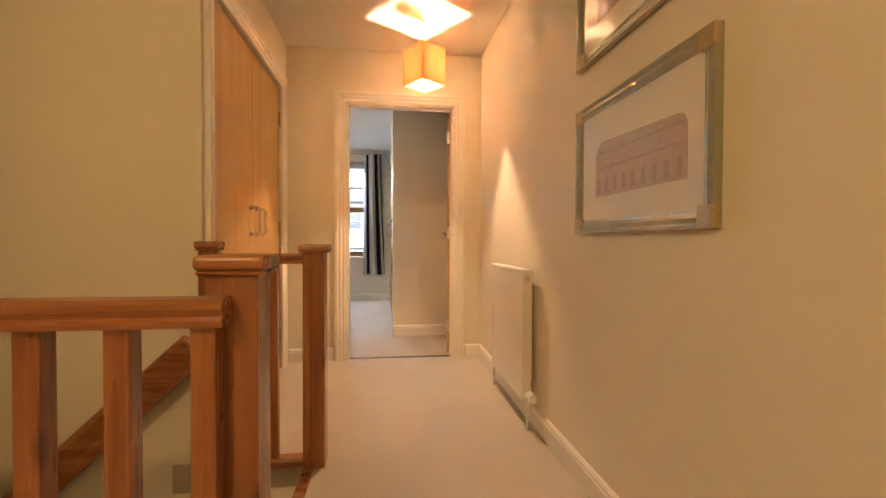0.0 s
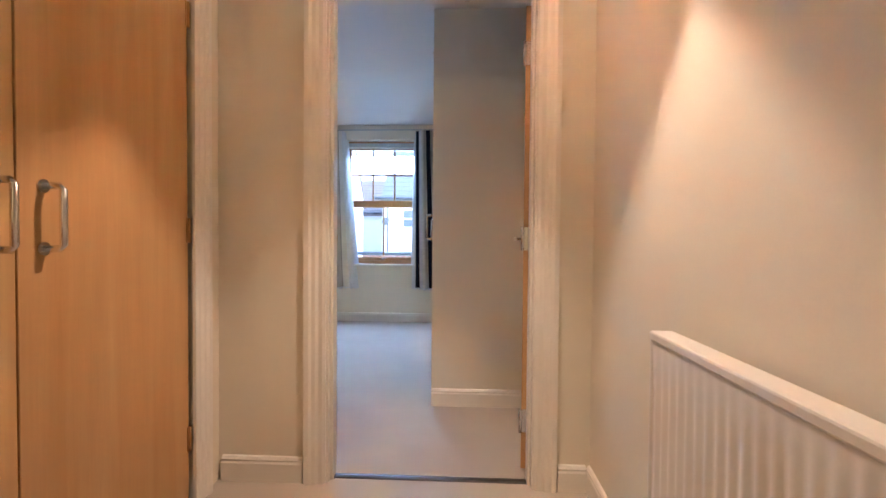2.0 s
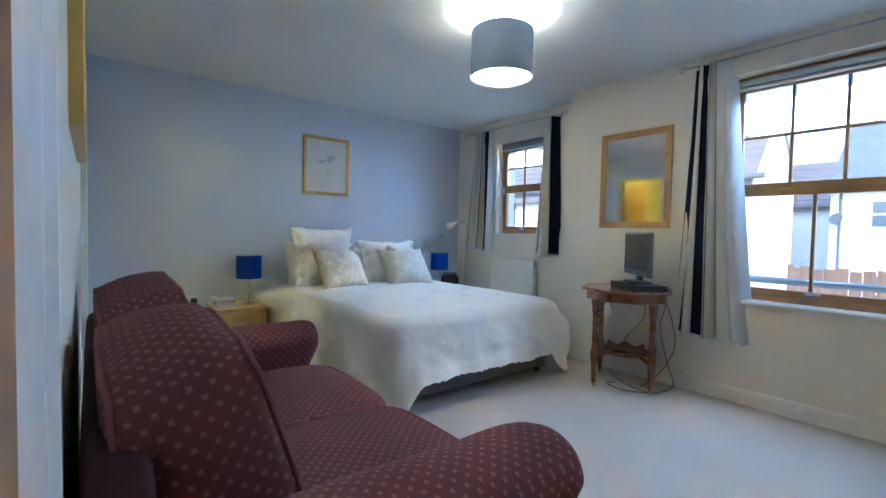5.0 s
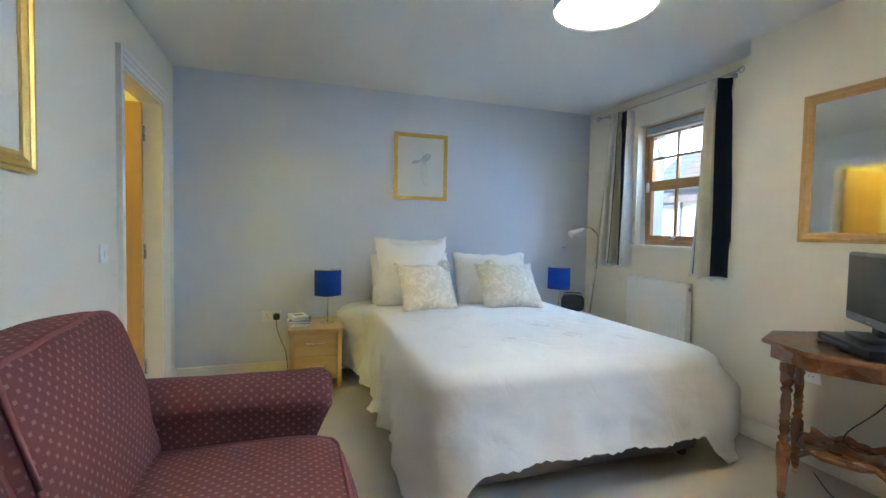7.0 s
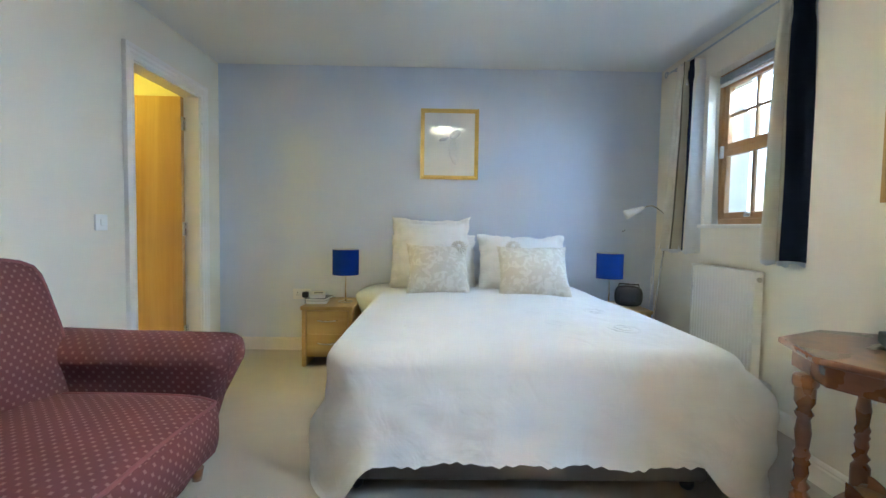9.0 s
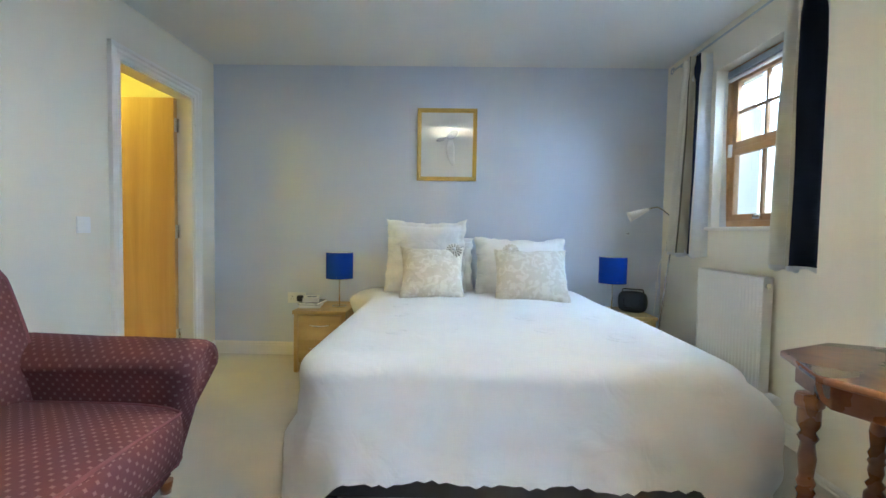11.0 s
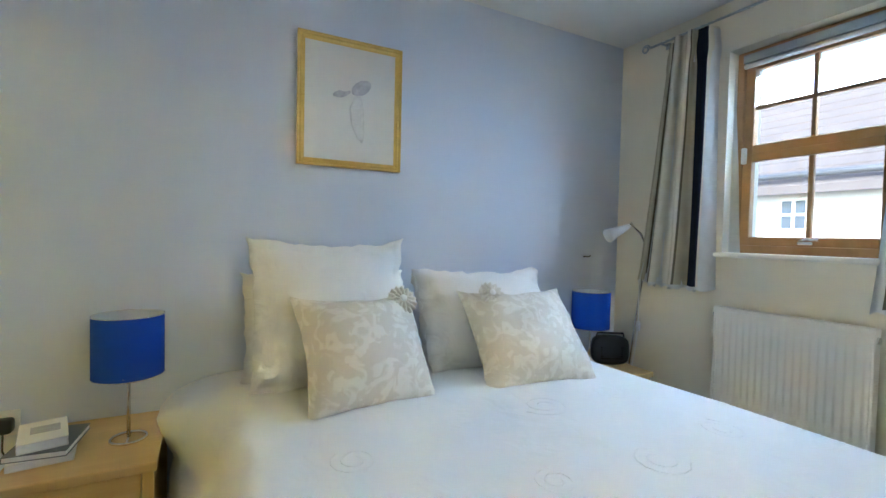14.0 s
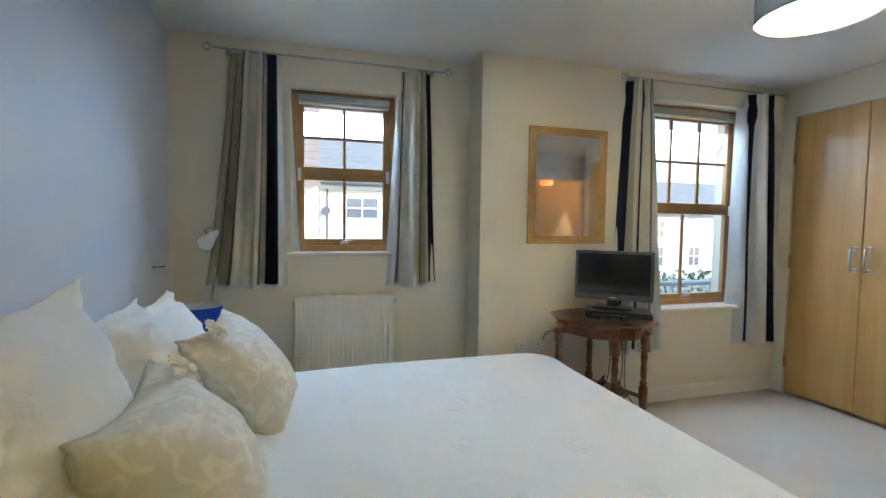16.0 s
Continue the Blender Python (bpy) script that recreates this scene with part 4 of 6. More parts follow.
def scroll_arm(bm, x_in, x_out, y0, y1, z0, ztop_back, ztop_front):
    """A padded sofa arm with a rolled top and rounded front."""
    s = 1 if x_out > x_in else -1
    w = abs(x_out - x_in)
    n = 30

    def pt(i, j):
        t = j / 14
        y = y0 + (y1 - y0) * (1 - (1 - t) ** 1.6)
        front = max(0.0, (y - (y1 - 0.07)) / 0.07)
        shrink = 1 - 0.5 * (1 - math.sqrt(max(0.0, 1 - min(1, front) ** 2)))
        top = ztop_back + (ztop_front - ztop_back) * t
        r = w * 0.52
        cz, cx = top - r * 0.62, w * 0.5
        a = -0.35 + (math.pi + 0.7) * i / (n - 8)
        if i < n - 7:
            px, pz = cx + r * math.cos(a), cz + r * 0.62 * math.sin(a)
        else:
            k = (i - (n - 8)) / 8
            if k < 0.45:
                px, pz = 0.02 + 0.01 * math.sin(k * 7), cz - 0.06 - (cz - 0.06 - z0) * k / 0.45
            elif k < 0.6:
                px, pz = 0.02 + (w * 0.74 - 0.02) * (k - 0.45) / 0.15, z0
            else:
                px, pz = w * (0.74 + 0.08 * (k - 0.6) / 0.4), z0 + (cz - 0.06 - z0) * (k - 0.6) / 0.4
        px = w * 0.5 + (px - w * 0.5) * shrink
        pz = z0 + (pz - z0) * (0.93 + 0.07 * shrink)
        pz += 0.006 * noise.noise(Vector((px * 6, y * 6, x_in)))
        low = max(0.0, min(1.0, (cz - 0.03 - pz) / (cz - z0)))
        y -= (0.025 * min(1.0, low * 6) + 0.15 * low) * t * t
        return Vector((x_in + s * px, y, pz))
    vs = grid(bm, pt, n, 15, closed_u=True)
    bm.faces.new([vs[i][14] for i in range(n)])
    bm.faces.new([vs[i][0] for i in range(n)][::-1])
    return bm


def box_cushion(name, parent, w, d, h, seam, shape, m):
    """A boxed cushion with flat borders and a piped seam round each face; seam names the axis across the borders."""
    bm = bm_new()
    rounded(bm, w, d, h, 11, 12, (0, 0, 0), 0.10, shape)
    c = part(name, bm, SOFA, parent, uv=True, m=m)
    for side in (-1, 1):
        pts = []
        for k in range(65):
            a = 2 * math.pi * k / 64
            g = max(abs(math.cos(a)), abs(math.sin(a)))
            p, r = math.cos(a) / g, math.sin(a) / g
            norm = (abs(p) ** 11 + abs(r) ** 11 + 0.93 ** 11) ** (1 / 11) * 0.985
            p, r, e = p / norm, r / norm, side * 0.93 / norm
            q = Vector((p, e, r)) if seam == "y" else Vector((p, r, e))
            pts.append(shape(Vector((q.x * w / 2, q.y * d / 2, q.z * h / 2)), q))
        bm = bm_new()
        tube(bm, pts, 0.0065, 8)
        part("piping", bm, SOFA_PIPE, c)
    return c


def sofa(place):
    ob = thing("sofa", place, "maroon two-seat sofa with pale motifs and rolled arms, against the wall", "sofa")
    bm = bm_new()
    rounded(bm, 1.60, 0.84, 0.25, 10, 6, (0, 0.47, 0.175))
    part("base", bm, SOFA, ob, uv=True)
    bm = bm_new()
    rounded(bm, 1.60, 0.10, 0.70, 9, 8, (0, 0.055, 0.41))
    part("back_frame", bm, SOFA_SHADED, ob, "back panel coloured dark for the shade behind it", uv=True)
    for nm, a, b in (("arm", -0.665, -0.935), ("arm", 0.665, 0.935)):
        bm = bm_new()
        scroll_arm(bm, a, b, 0.06, 0.974, 0.05, 0.612, 0.594)
        part(nm, bm, SOFA, ob, uv=True)
    for sx in (-1, 1):
        def seat_shape(v, q):
            return Vector((v.x, v.y, v.z + 0.015 * (1 - q.x * q.x) - 0.022 * max(0, q.y) ** 3))
        c = box_cushion("seat_cushion", ob, 0.655, 0.70, 0.185, "z", seat_shape, pose(sx * 0.333, 0.64, 0.315))

        def back_shape(v, q, k=sx):
            return Vector((v.x * (1 - 0.03 * max(0, q.z)), v.y * (1 - 0.16 * max(0, q.z)), v.z + 0.02 * (1 - q.x * q.x) * max(0, q.z) + 0.012 * noise.noise(v * 6 + Vector((k, 0, 0)))))
        box_cushion("back_cushion", ob, 0.69, 0.285, 0.54, "y", back_shape, pose(0.356 if sx > 0 else -0.39, 0.205, 0.585 if sx > 0 else 0.602, 13, 0, 0))
    for x in (-0.78, 0.78):
        for y in (0.1, 0.82):
            bm = bm_new()
            lathe(bm, [(0.018, 0.0), (0.026, 0.05)], 14, (x, y, 0))
            part("foot", bm, MAHOGANY, ob)
    return ob


sofa((-1.155, 3.468, 0))

# bed
BX0, BX1, BY0, BY1 = -3.83, -1.86, 4.88, 6.34
bed = thing("bed", ((BX0 + BX1) / 2, (BY0 + BY1) / 2, 0), "double divan bed with a grey fabric base", "bed")
cx, cy = (BX0 + BX1) / 2, (BY0 + BY1) / 2
bm = bm_new()
box(bm, BX0 - cx, BX1 - cx, BY0 - cy, BY1 - cy, 0.045, 0.31, 0.018, 3)
part("base", bm, DIVAN, bed)
bm = bm_new()
box(bm, BX0 - cx, BX1 - cx, BY0 - cy, BY1 - cy, 0.312, 0.545, 0.05, 4)
part("mattress", bm, LINEN, bed)
for x in (BX0 + 0.08, BX1 - 0.05):
    for y in (BY0 + 0.06, BY1 - 0.06):
        bm = bm_new()
        lathe(bm, [(0.022, 0.0), (0.028, 0.012), (0.028, 0.045)], 14, (x - cx, y - cy, 0))
        part("castor", bm, BLACK, bed)


def bedspread():
    ob = thing("bedspread", (cx, cy, 0.56), "white embroidered cotton bedspread with a scalloped hem, laid over the bed", "bedspread")
    hx, hy, rad, n = (BX1 - BX0) / 2 + 0.015, (BY1 - BY0) / 2 + 0.03, 0.10, 260
    per = []
    total = 2 * (2 * (hx - rad) + 2 * (hy - rad)) + 2 * math.pi * rad
    for k in range(n):
        s = total * k / n
        segs = [(2 * (hx - rad), 0), (math.pi / 2 * rad, 1), (2 * (hy - rad), 2), (math.pi / 2 * rad, 3), (2 * (hx - rad), 4), (math.pi / 2 * rad, 5), (2 * (hy - rad), 6), (math.pi / 2 * rad, 7)]
        for ln, kind in segs:
            if s <= ln:
                break
            s -= ln
        c = {1: (hx - rad, -hy + rad, -math.pi / 2), 3: (hx - rad, hy - rad, 0), 5: (-hx + rad, hy - rad, math.pi / 2), 7: (-hx + rad, -hy + rad, math.pi)}
        if kind in c:
            ox, oy, a0 = c[kind]
            a = a0 + s / rad
            per.append((ox + rad * math.cos(a), oy + rad * math.sin(a), math.cos(a), math.sin(a)))
        else:
            per.append({0: (-hx + rad + s, -hy, 0, -1), 2: (hx, -hy + rad + s, 1, 0), 4: (hx - rad - s, hy, 0, 1), 6: (-hx, hy - rad - s, -1, 0)}[kind])
    TOP, TURN_, DROP = 16, 7, 16

    def z_of(t):
        return 0.4 * t

    def foot_of(nx):
        return max(0.0, nx)

    def pt(i, j):
        i %= n
        x, y, nx, ny = per[i]
        s = total * i / n
        if ny < 0.3 and x < -0.45:
            y -= 0.07 * min(1.0, (-0.45 - x) / 0.3) * max(0.0, -y / hy)
        wob = noise.noise(Vector((x * 2.3, y * 2.3, 1.0)))
        head = max(0.0, min(1.0, (-0.55 - x) / 0.25)) * max(0.0, -ny)
        free = max(0.0, min(1.0, (x + 0.45) / 0.5))
        if j <= TOP:
            f = (j / TOP) ** 0.8
            z = 0.018 + 0.02 * (1 - f * f) + 0.009 * noise.noise(Vector((x * f * 3.1, y * f * 3.1, 0.3))) + 0.003 * noise.noise(Vector((x * f * 11, y * f * 11, 0.9)))
            return Vector((x * f * 0.95, y * f * 0.945, z))
        if j <= TOP + TURN_:
            a = (j - TOP) / TURN_ * math.pi / 2
            r = 0.085
            wide = r + 0.12 * head + 0.015 * foot_of(nx) + 0.09 * free * max(0.0, ny)
            return Vector((x * 0.95 + nx * wide * math.sin(a), y * 0.945 + ny * wide * math.sin(a), 0.018 - r * (1 - math.cos(a)) + 0.004 * wob))
        t = (j - TOP - TURN_) / DROP
        side = abs(ny)
        foot = max(0.0, nx)
        corner = 4 * (nx * nx) * (ny * ny)
        length = 0.352 * foot + 0.41 * side + 0.05 * corner if nx >= 0 else 0.41 * side + 0.12
        if ny < 0:
            length += 0.03
        if ny > 0:      # bunched up against the recess
            out = 0.085 + 0.09 * free * ny * (1 - 0.6 * t) + 0.085 * t + (0.10 + 0.02 * free) * ny * math.sin(math.pi * min(1.0, t * 1.05)) ** 0.8
            length -= 0.05 * ny
        else:
            out = 0.085 + 0.015 * foot + 0.12 * head * (1 - t) ** 1.5 + (0.055 * t + 0.025 * t * t) * (1 + 0.5 * corner) * (1 + 0.35 * ny)
        puff = noise.noise(Vector((s * 5.5, z_of(t) * 7, 1.3))) + 0.5 * noise.noise(Vector((s * 12, z_of(t) * 13, 5.1)))
        out += 0.024 * puff * min(1.0, 3 * t) * (0.6 + side + 1.2 * corner)
        fold = math.sin(s * 2 * math.pi / 0.24 + 2.2 * wob) * 0.6 + math.sin(s * 2 * math.pi / 0.41 + 4 * wob) * 0.6
        out += 0.026 * fold * t * (0.6 + 0.7 * side + corner)
        z = -0.067 - (length - 0.04) * t
        if j == TOP + TURN_ + DROP:
            z += 0.014 * abs(math.sin(s * math.pi / 0.062)) - 0.006
        z += 0.012 * t * noise.noise(Vector((s * 3, 2.0, 0.4)))
        return Vector((x * 0.95 + nx * out, y * 0.945 + ny * out, max(z, -0.535)))
    bm = bm_new()
    vs = grid(bm, pt, n, TOP + TURN_ + DROP + 1, closed_u=True)
    bmesh.ops.remove_doubles(bm, verts=[vs[i][0] for i in range(n)], dist=0.001)
    cloth = part("cloth", bm, SPREAD, ob, smooth=True)
    # raised scrolls of embroidery over the top and along the foot

    def scroll(x, y, r, turn, flip):
        bm = bm_new()
        pts = []
        for k in range(26):
            a = k / 25 * 3.6 * math.pi
            q = r * (1 - 0.75 * k / 25)
            pts.append((x + q * math.cos(a * flip + turn), y + q * math.sin(a * flip + turn), 0.0))
        out = []
        for a, b, _ in pts:
            g = max(abs(a) / (hx * 0.95), abs(b) / (hy * 0.945))
            out.append((a, b, 0.0175 + 0.02 * (1 - g * g) + 0.009 * noise.noise(Vector((a * 3.26, b * 3.28, 0.3))) + 0.003 * noise.noise(Vector((a * 11.6, b * 11.6, 0.9)))))
        tube(bm, out, 0.0019, 6)
        part("embroidery", bm, SPREAD, cloth)
    rnd = random.Random(4)
    for k in range(16):
        scroll(-0.45 + 0.36 * (k // 4) + rnd.uniform(-0.06, 0.06), -0.48 + 0.32 * (k % 4) + rnd.uniform(-0.05, 0.05), rnd.uniform(0.05, 0.085), rnd.uniform(0, 6), rnd.choice((-1, 1)))
    return ob


bedspread()


def pillow(name, place, lean, yaw, w, h, t, mat, label, flange=0.0, seed=0, group="", sag=0.05):
    ob = tagged(new(name), label, "pillow" if name == "pillow" else "cushion", group)
    ob.matrix_world = pose(*place, -lean, 0, 90 + yaw)
    bm = bm_new()
    pillow_sheet(bm, w, h, t, flange, seed, 22, sag)
    part("cover", bm, mat, ob, smooth=True)
    return ob


TZ = 0.57
pillow("pillow", (-3.60, 5.22, TZ), 20, 0, 0.68, 0.44, 0.16, LINEN, "white frilled pillow leaning on the wall behind others", 0.06, 1, "bed pillows")
pillow("pillow", (-3.60, 5.93, TZ), 20, 0, 0.66, 0.42, 0.16, LINEN, "white frilled pillow leaning on the wall behind others", 0.06, 2, "bed pillows")
pillow("pillow", (-3.47, 5.20, TZ), 16, 0, 0.61, 0.575, 0.22, LINEN, "large square white pillow with a flat border", 0.11, 3, "bed pillows", 0.07)
pillow("pillow", (-3.43, 5.90, TZ), 26, 0, 0.68, 0.47, 0.22, LINEN, "white pillow with a flat frilled border", 0.09, 4, "bed pillows")
c1 = pillow("cushion", (-3.19, 5.265, TZ - 0.012), 36, 3, 0.46, 0.445, 0.24, BROCADE, "cream floral brocade cushion with a fabric rosette", 0.0, 5, "brocade cushions", 0.12)
c2 = pillow("cushion", (-3.15, 5.925, TZ - 0.012), 40, -4, 0.51, 0.46, 0.22, BROCADE, "cream floral brocade cushion with a fabric rosette", 0.0, 6, "brocade cushions", 0.09)


def rosette(parent, x, y, z):
    """A flat gathered flower of cloth with a covered button."""
    bm = bm_new()
    for R, lift, k in ((0.056, 0.0, 15), (0.036, 0.007, 11)):
        def pleat(i, j, R=R, lift=lift, k=k):
            a, q = 2 * math.pi * i / 120, j / 6
            r = R * (0.10 + 0.90 * q) * (1 + 0.05 * math.sin(k * a + 1))
            return Vector((x + r * math.cos(a), y - lift - 0.007 * math.sin(q * math.pi) - 0.0045 * q * math.sin(k * a), z + r * math.sin(a)))
        grid(bm, pleat, 120, 7, True)
    part("rosette", bm, BROCADE, parent, "gathered fabric rosette")
    bm = bm_new()
    rounded(bm, 0.026, 0.016, 0.026, 2.2, 5, (x, y - 0.018, z))
    part("button", bm, LINEN, parent)


rosette(c1, 0.15, -0.070, 0.375)
rosette(c2, -0.14, -0.066, 0.40)


def nightstand(place, label):
    ob = thing("nightstand", place, label, "nightstand", "bedside cabinets")
    w, d, h = 0.37, 0.435, 0.45     # along y, along x, up; front faces +x
    bm = bm_new()
    box(bm, 0, d + 0.012, -w / 2 - 0.008, w / 2 + 0.008, h - 0.028, h, 0.004, 2)
    part("top", bm, OAK, ob)
    for s in (-1, 1):
        bm = bm_new()
        box(bm, 0.005, d, s * w / 2 - (0.03 if s > 0 else 0), s * w / 2 + (0 if s > 0 else 0.03), 0, h - 0.028, 0.003, 2)
        part("side", bm, OAK_Z, ob)
    bm = bm_new()
    box(bm, 0.005, 0.015, -w / 2 + 0.03, w / 2 - 0.03, 0.07, h - 0.028)
    box(bm, 0.015, d - 0.02, -w / 2 + 0.03, w / 2 - 0.03, 0.07, 0.085)
    box(bm, d - 0.03, d - 0.012, -w / 2 + 0.03, w / 2 - 0.03, 0.242, 0.252)
    part("carcass", bm, OAK, ob)
    for z0, z1 in ((0.088, 0.243), (0.251, 0.416)):
        bm = bm_new()
        box(bm, d - 0.022, d - 0.003, -w / 2 + 0.033, w / 2 - 0.033, z0, z1, 0.003, 2)
        dr = part("drawer", bm, OAK, ob)
        bm = bm_new()
        zz = (z0 + z1) / 2 + 0.015
        tube(bm, [(d - 0.004, -0.075, zz), (d + 0.010, -0.065, zz - 0.002), (d + 0.018, -0.03, zz - 0.006), (d + 0.02, 0, zz - 0.007), (d + 0.018, 0.03, zz - 0.006), (d + 0.010, 0.065, zz - 0.002), (d - 0.004, 0.075, zz)],
             [0.003, 0.005, 0.006, 0.0065, 0.006, 0.005, 0.003], 8)
        part("handle", bm, CHROME, dr, "curved chrome bow handle")
    return ob


nightstand((BX + 0.022, 4.45, 0), "light oak two-drawer bedside cabinet with bow handles")
nightstand((BX + 0.022, 6.66, 0), "light oak two-drawer bedside cabinet beside the window recess")


def bedside_lamp(place):
    ob = thing("table_lamp", place, "table lamp with a blue drum shade on a slim stem, unlit", "table lamp", "bedside lamps")
    bm = bm_new()
    tube(bm, [(0.05 * math.cos(k * math.pi / 16), 0.05 * math.sin(k * math.pi / 16), 0.0045) for k in range(33)], 0.0045, 8)
    tube(bm, [(0.05, 0, 0.0045), (0.0, 0, 0.006), (-0.05, 0, 0.0045)], 0.0035, 8)
    part("base", bm, CHROME, ob, "chrome ring base")
    bm = bm_new()
    lathe(bm, [(0.0055, 0.008), (0.0055, 0.23)], 14)
    part("stem", bm, CHROME, ob, "slim chrome stem")
    bm = bm_new()
    lathe(bm, [(0.015, 0.23), (0.016, 0.28), (0.012, 0.29)], 16)
    lathe(bm, [(0.0, 0.29), (0.022, 0.305), (0.028, 0.33), (0.02, 0.36), (0.0, 0.37)], 16)
    part("lampholder", bm, WHITE_PLASTIC, ob)
    bm = bm_new()
    R, a, b = 0.100, 0.215, 0.412
    grid(bm, lambda i, j: Vector((R * math.cos(i * math.pi / 24), R * math.sin(i * math.pi / 24), a + (b - a) * j / 4)), 48, 5, True)
    sh = part("shade", bm, BLUE_SHADE, ob, "royal blue cloth drum shade")
    bm = bm_new()
    grid(bm, lambda i, j: Vector(((R - 0.0025) * math.cos(i * math.pi / 24), (R - 0.0025) * math.sin(i * math.pi / 24), a + (b - a) * j / 4)), 48, 5, True)
    part("lining", bm, LINING, sh, "white shade lining")
    for zz in (a, b):
        bm = bm_new()
        tube(bm, [(R * math.cos(k * math.pi / 24), R * math.sin(k * math.pi / 24), zz) for k in range(49)], 0.002, 6)
        part("wire_ring", bm, CHROME, ob)
    bm = bm_new()
    tube(bm, [(R, 0, a + 0.01), (0, 0, a + 0.03), (-R, 0, a + 0.01)], 0.0016, 6)
    part("shade_carrier", bm, CHROME, ob)
    return ob


bedside_lamp((-3.60, 4.545, 0.45))
bedside_lamp((-3.60, 6.60, 0.45))

# books, plug, radio
for k, (dx, dy, th, w, d, a, m_, lab) in enumerate(((0, 0, 0.022, 0.15, 0.21, 8, MOUNT, "white-covered paperback book under the others"), (0.005, 0.01, 0.018, 0.15, 0.20, -5, GREY_PLASTIC, "dark grey book with white pages"),
                                                   (0.0, -0.005, 0.028, 0.115, 0.18, 14, MOUNT, "small white paperback on the top of the pile"))):
    z = 0.45 + (0, 0.0225, 0.041)[k]
    ob = thing("book", (-3.60 + dx, 4.335 + dy, z), lab, "book", "books on the bedside cabinet", a)
    bm = bm_new()
    box(bm, -d / 2, d / 2, -w / 2, w / 2, 0.0, 0.002, 0.0005, 1)
    box(bm, -d / 2, d / 2, -w / 2, w / 2, th - 0.002, th, 0.0005, 1)
    box(bm, -d / 2, d / 2, -w / 2, -w / 2 + 0.002, 0.002, th - 0.002)
    part("cover", bm, m_, ob)
    bm = bm_new()
    box(bm, -d / 2 + 0.003, d / 2 - 0.003, -w / 2 + 0.002, w / 2 - 0.003, 0.0021, th - 0.0021)
    part("page_block", bm, LINEN, ob)
    if k == 2:
        bm = bm_new()
        box(bm, -0.04, 0.02, -0.03, 0.04, th, th + 0.0006)
        part("cover_picture", bm, PRINT_GREY, ob)


def wall_plate(name, place, turn, w, h, label, category, holes):
    """A plate on a wall, facing -y of its own frame."""
    ob = thing(name, place, label, category, "", turn)
    bm = bm_new()
    box(bm, -w / 2, w / 2, -0.009, 0, -h / 2, h / 2, 0.003, 2)
    part("plate", bm, WHITE_PLASTIC, ob)
    for x in holes:
        bm = bm_new()
        if category == "light switch":
            box(bm, x - 0.011, x + 0.011, -0.013, -0.008, -0.018, 0.018, 0.002, 1)
            part("rocker", bm, WHITE_PLASTIC, ob)
        else:
            box(bm, x - 0.003, x + 0.003, -0.0096, -0.008, 0.008, 0.017)
            box(bm, x - 0.012, x - 0.006, -0.0096, -0.008, -0.012, -0.008)
            box(bm, x + 0.006, x + 0.012, -0.0096, -0.008, -0.012, -0.008)
            part("socket_hole", bm, BLACK, ob)
    return ob


wall_plate("light_switch", (-2.56, BY + 0.0005, 1.04), 180, 0.086, 0.086, "white single light switch beside the inner door", "light switch", [0])
wall_plate("socket", (BX + 0.0005, 4.13, 0.47), 90, 0.146, 0.086, "white double wall socket beside the bedside cabinet", "wall socket", [-0.036, 0.036])
wall_plate("socket", (-1.76, WY - 0.0005, 0.47), 0, 0.086, 0.086, "white wall socket under the mirror", "wall socket", [0])
wall_plate("socket", (-1.64, WY - 0.0005, 0.47), 0, 0.086, 0.086, "white aerial socket under the mirror", "wall socket", [0])
ob = thing("plug", (BX + 0.010, 4.168, 0.47), "black mains plug with its cable in the wall socket", "plug", "", 90)
bm = bm_new()
rounded(bm, 0.05, 0.045, 0.05, 5, 5, (0, -0.0235, 0))
part("body", bm, BLACK, ob)
bm = bm_new()
tube(bm, [(0, -0.03, -0.02), (0.0, -0.035, -0.08), (0.03, -0.03, -0.18), (0.07, -0.025, -0.28), (0.09, -0.02, -0.45)], 0.003, 6)
part("cable", bm, BLACK, ob)
ob = thing("radio", (-3.60, 6.755, 0.45), "small black portable radio on the bedside cabinet", "radio", "", -30)
bm = bm_new()
rounded(bm, 0.07, 0.19, 0.15, 5, 8, (0, 0, 0.079), 0.1)
part("case", bm, BLACK, ob)
bm = bm_new()
tube(bm, [(0.0, -0.08, 0.13), (0.0, -0.07, 0.172), (0, 0.07, 0.172), (0, 0.08, 0.13)], 0.006, 8)
part("carry_handle", bm, BLACK, ob)
for k in range(6):
    bm = bm_new()
    box(bm, 0.034, 0.037, -0.06, 0.06, 0.035 + 0.012 * k, 0.04 + 0.012 * k)
    part("grille_bar", bm, SCREEN, ob)

# reading lamp on its pole
ob = thing("reading_lamp", (-3.70, 6.975, 0), "slim chrome reading floor lamp with a gooseneck and pale cone head", "floor lamp")
bm = bm_new()
lathe(bm, [(0.085, 0), (0.087, 0.008), (0.078, 0.018), (0.02, 0.022)], 32)
part("base", bm, CHROME, ob)
bm = bm_new()
tube(bm, [(0, 0, 0.02), (0.085, 0.075, 1.10)], 0.007, 10)
part("pole", bm, CHROME, ob)
bm = bm_new()
tube(bm, [(0.085, 0.075, 1.10), (0.06, 0.05, 1.18), (0.04, 0.01, 1.22), (0.075, -0.05, 1.238), (0.12, -0.11, 1.23), (0.135, -0.15, 1.215)], 0.006, 8)
part("gooseneck", bm, CHROME, ob)
bm = bm_new()
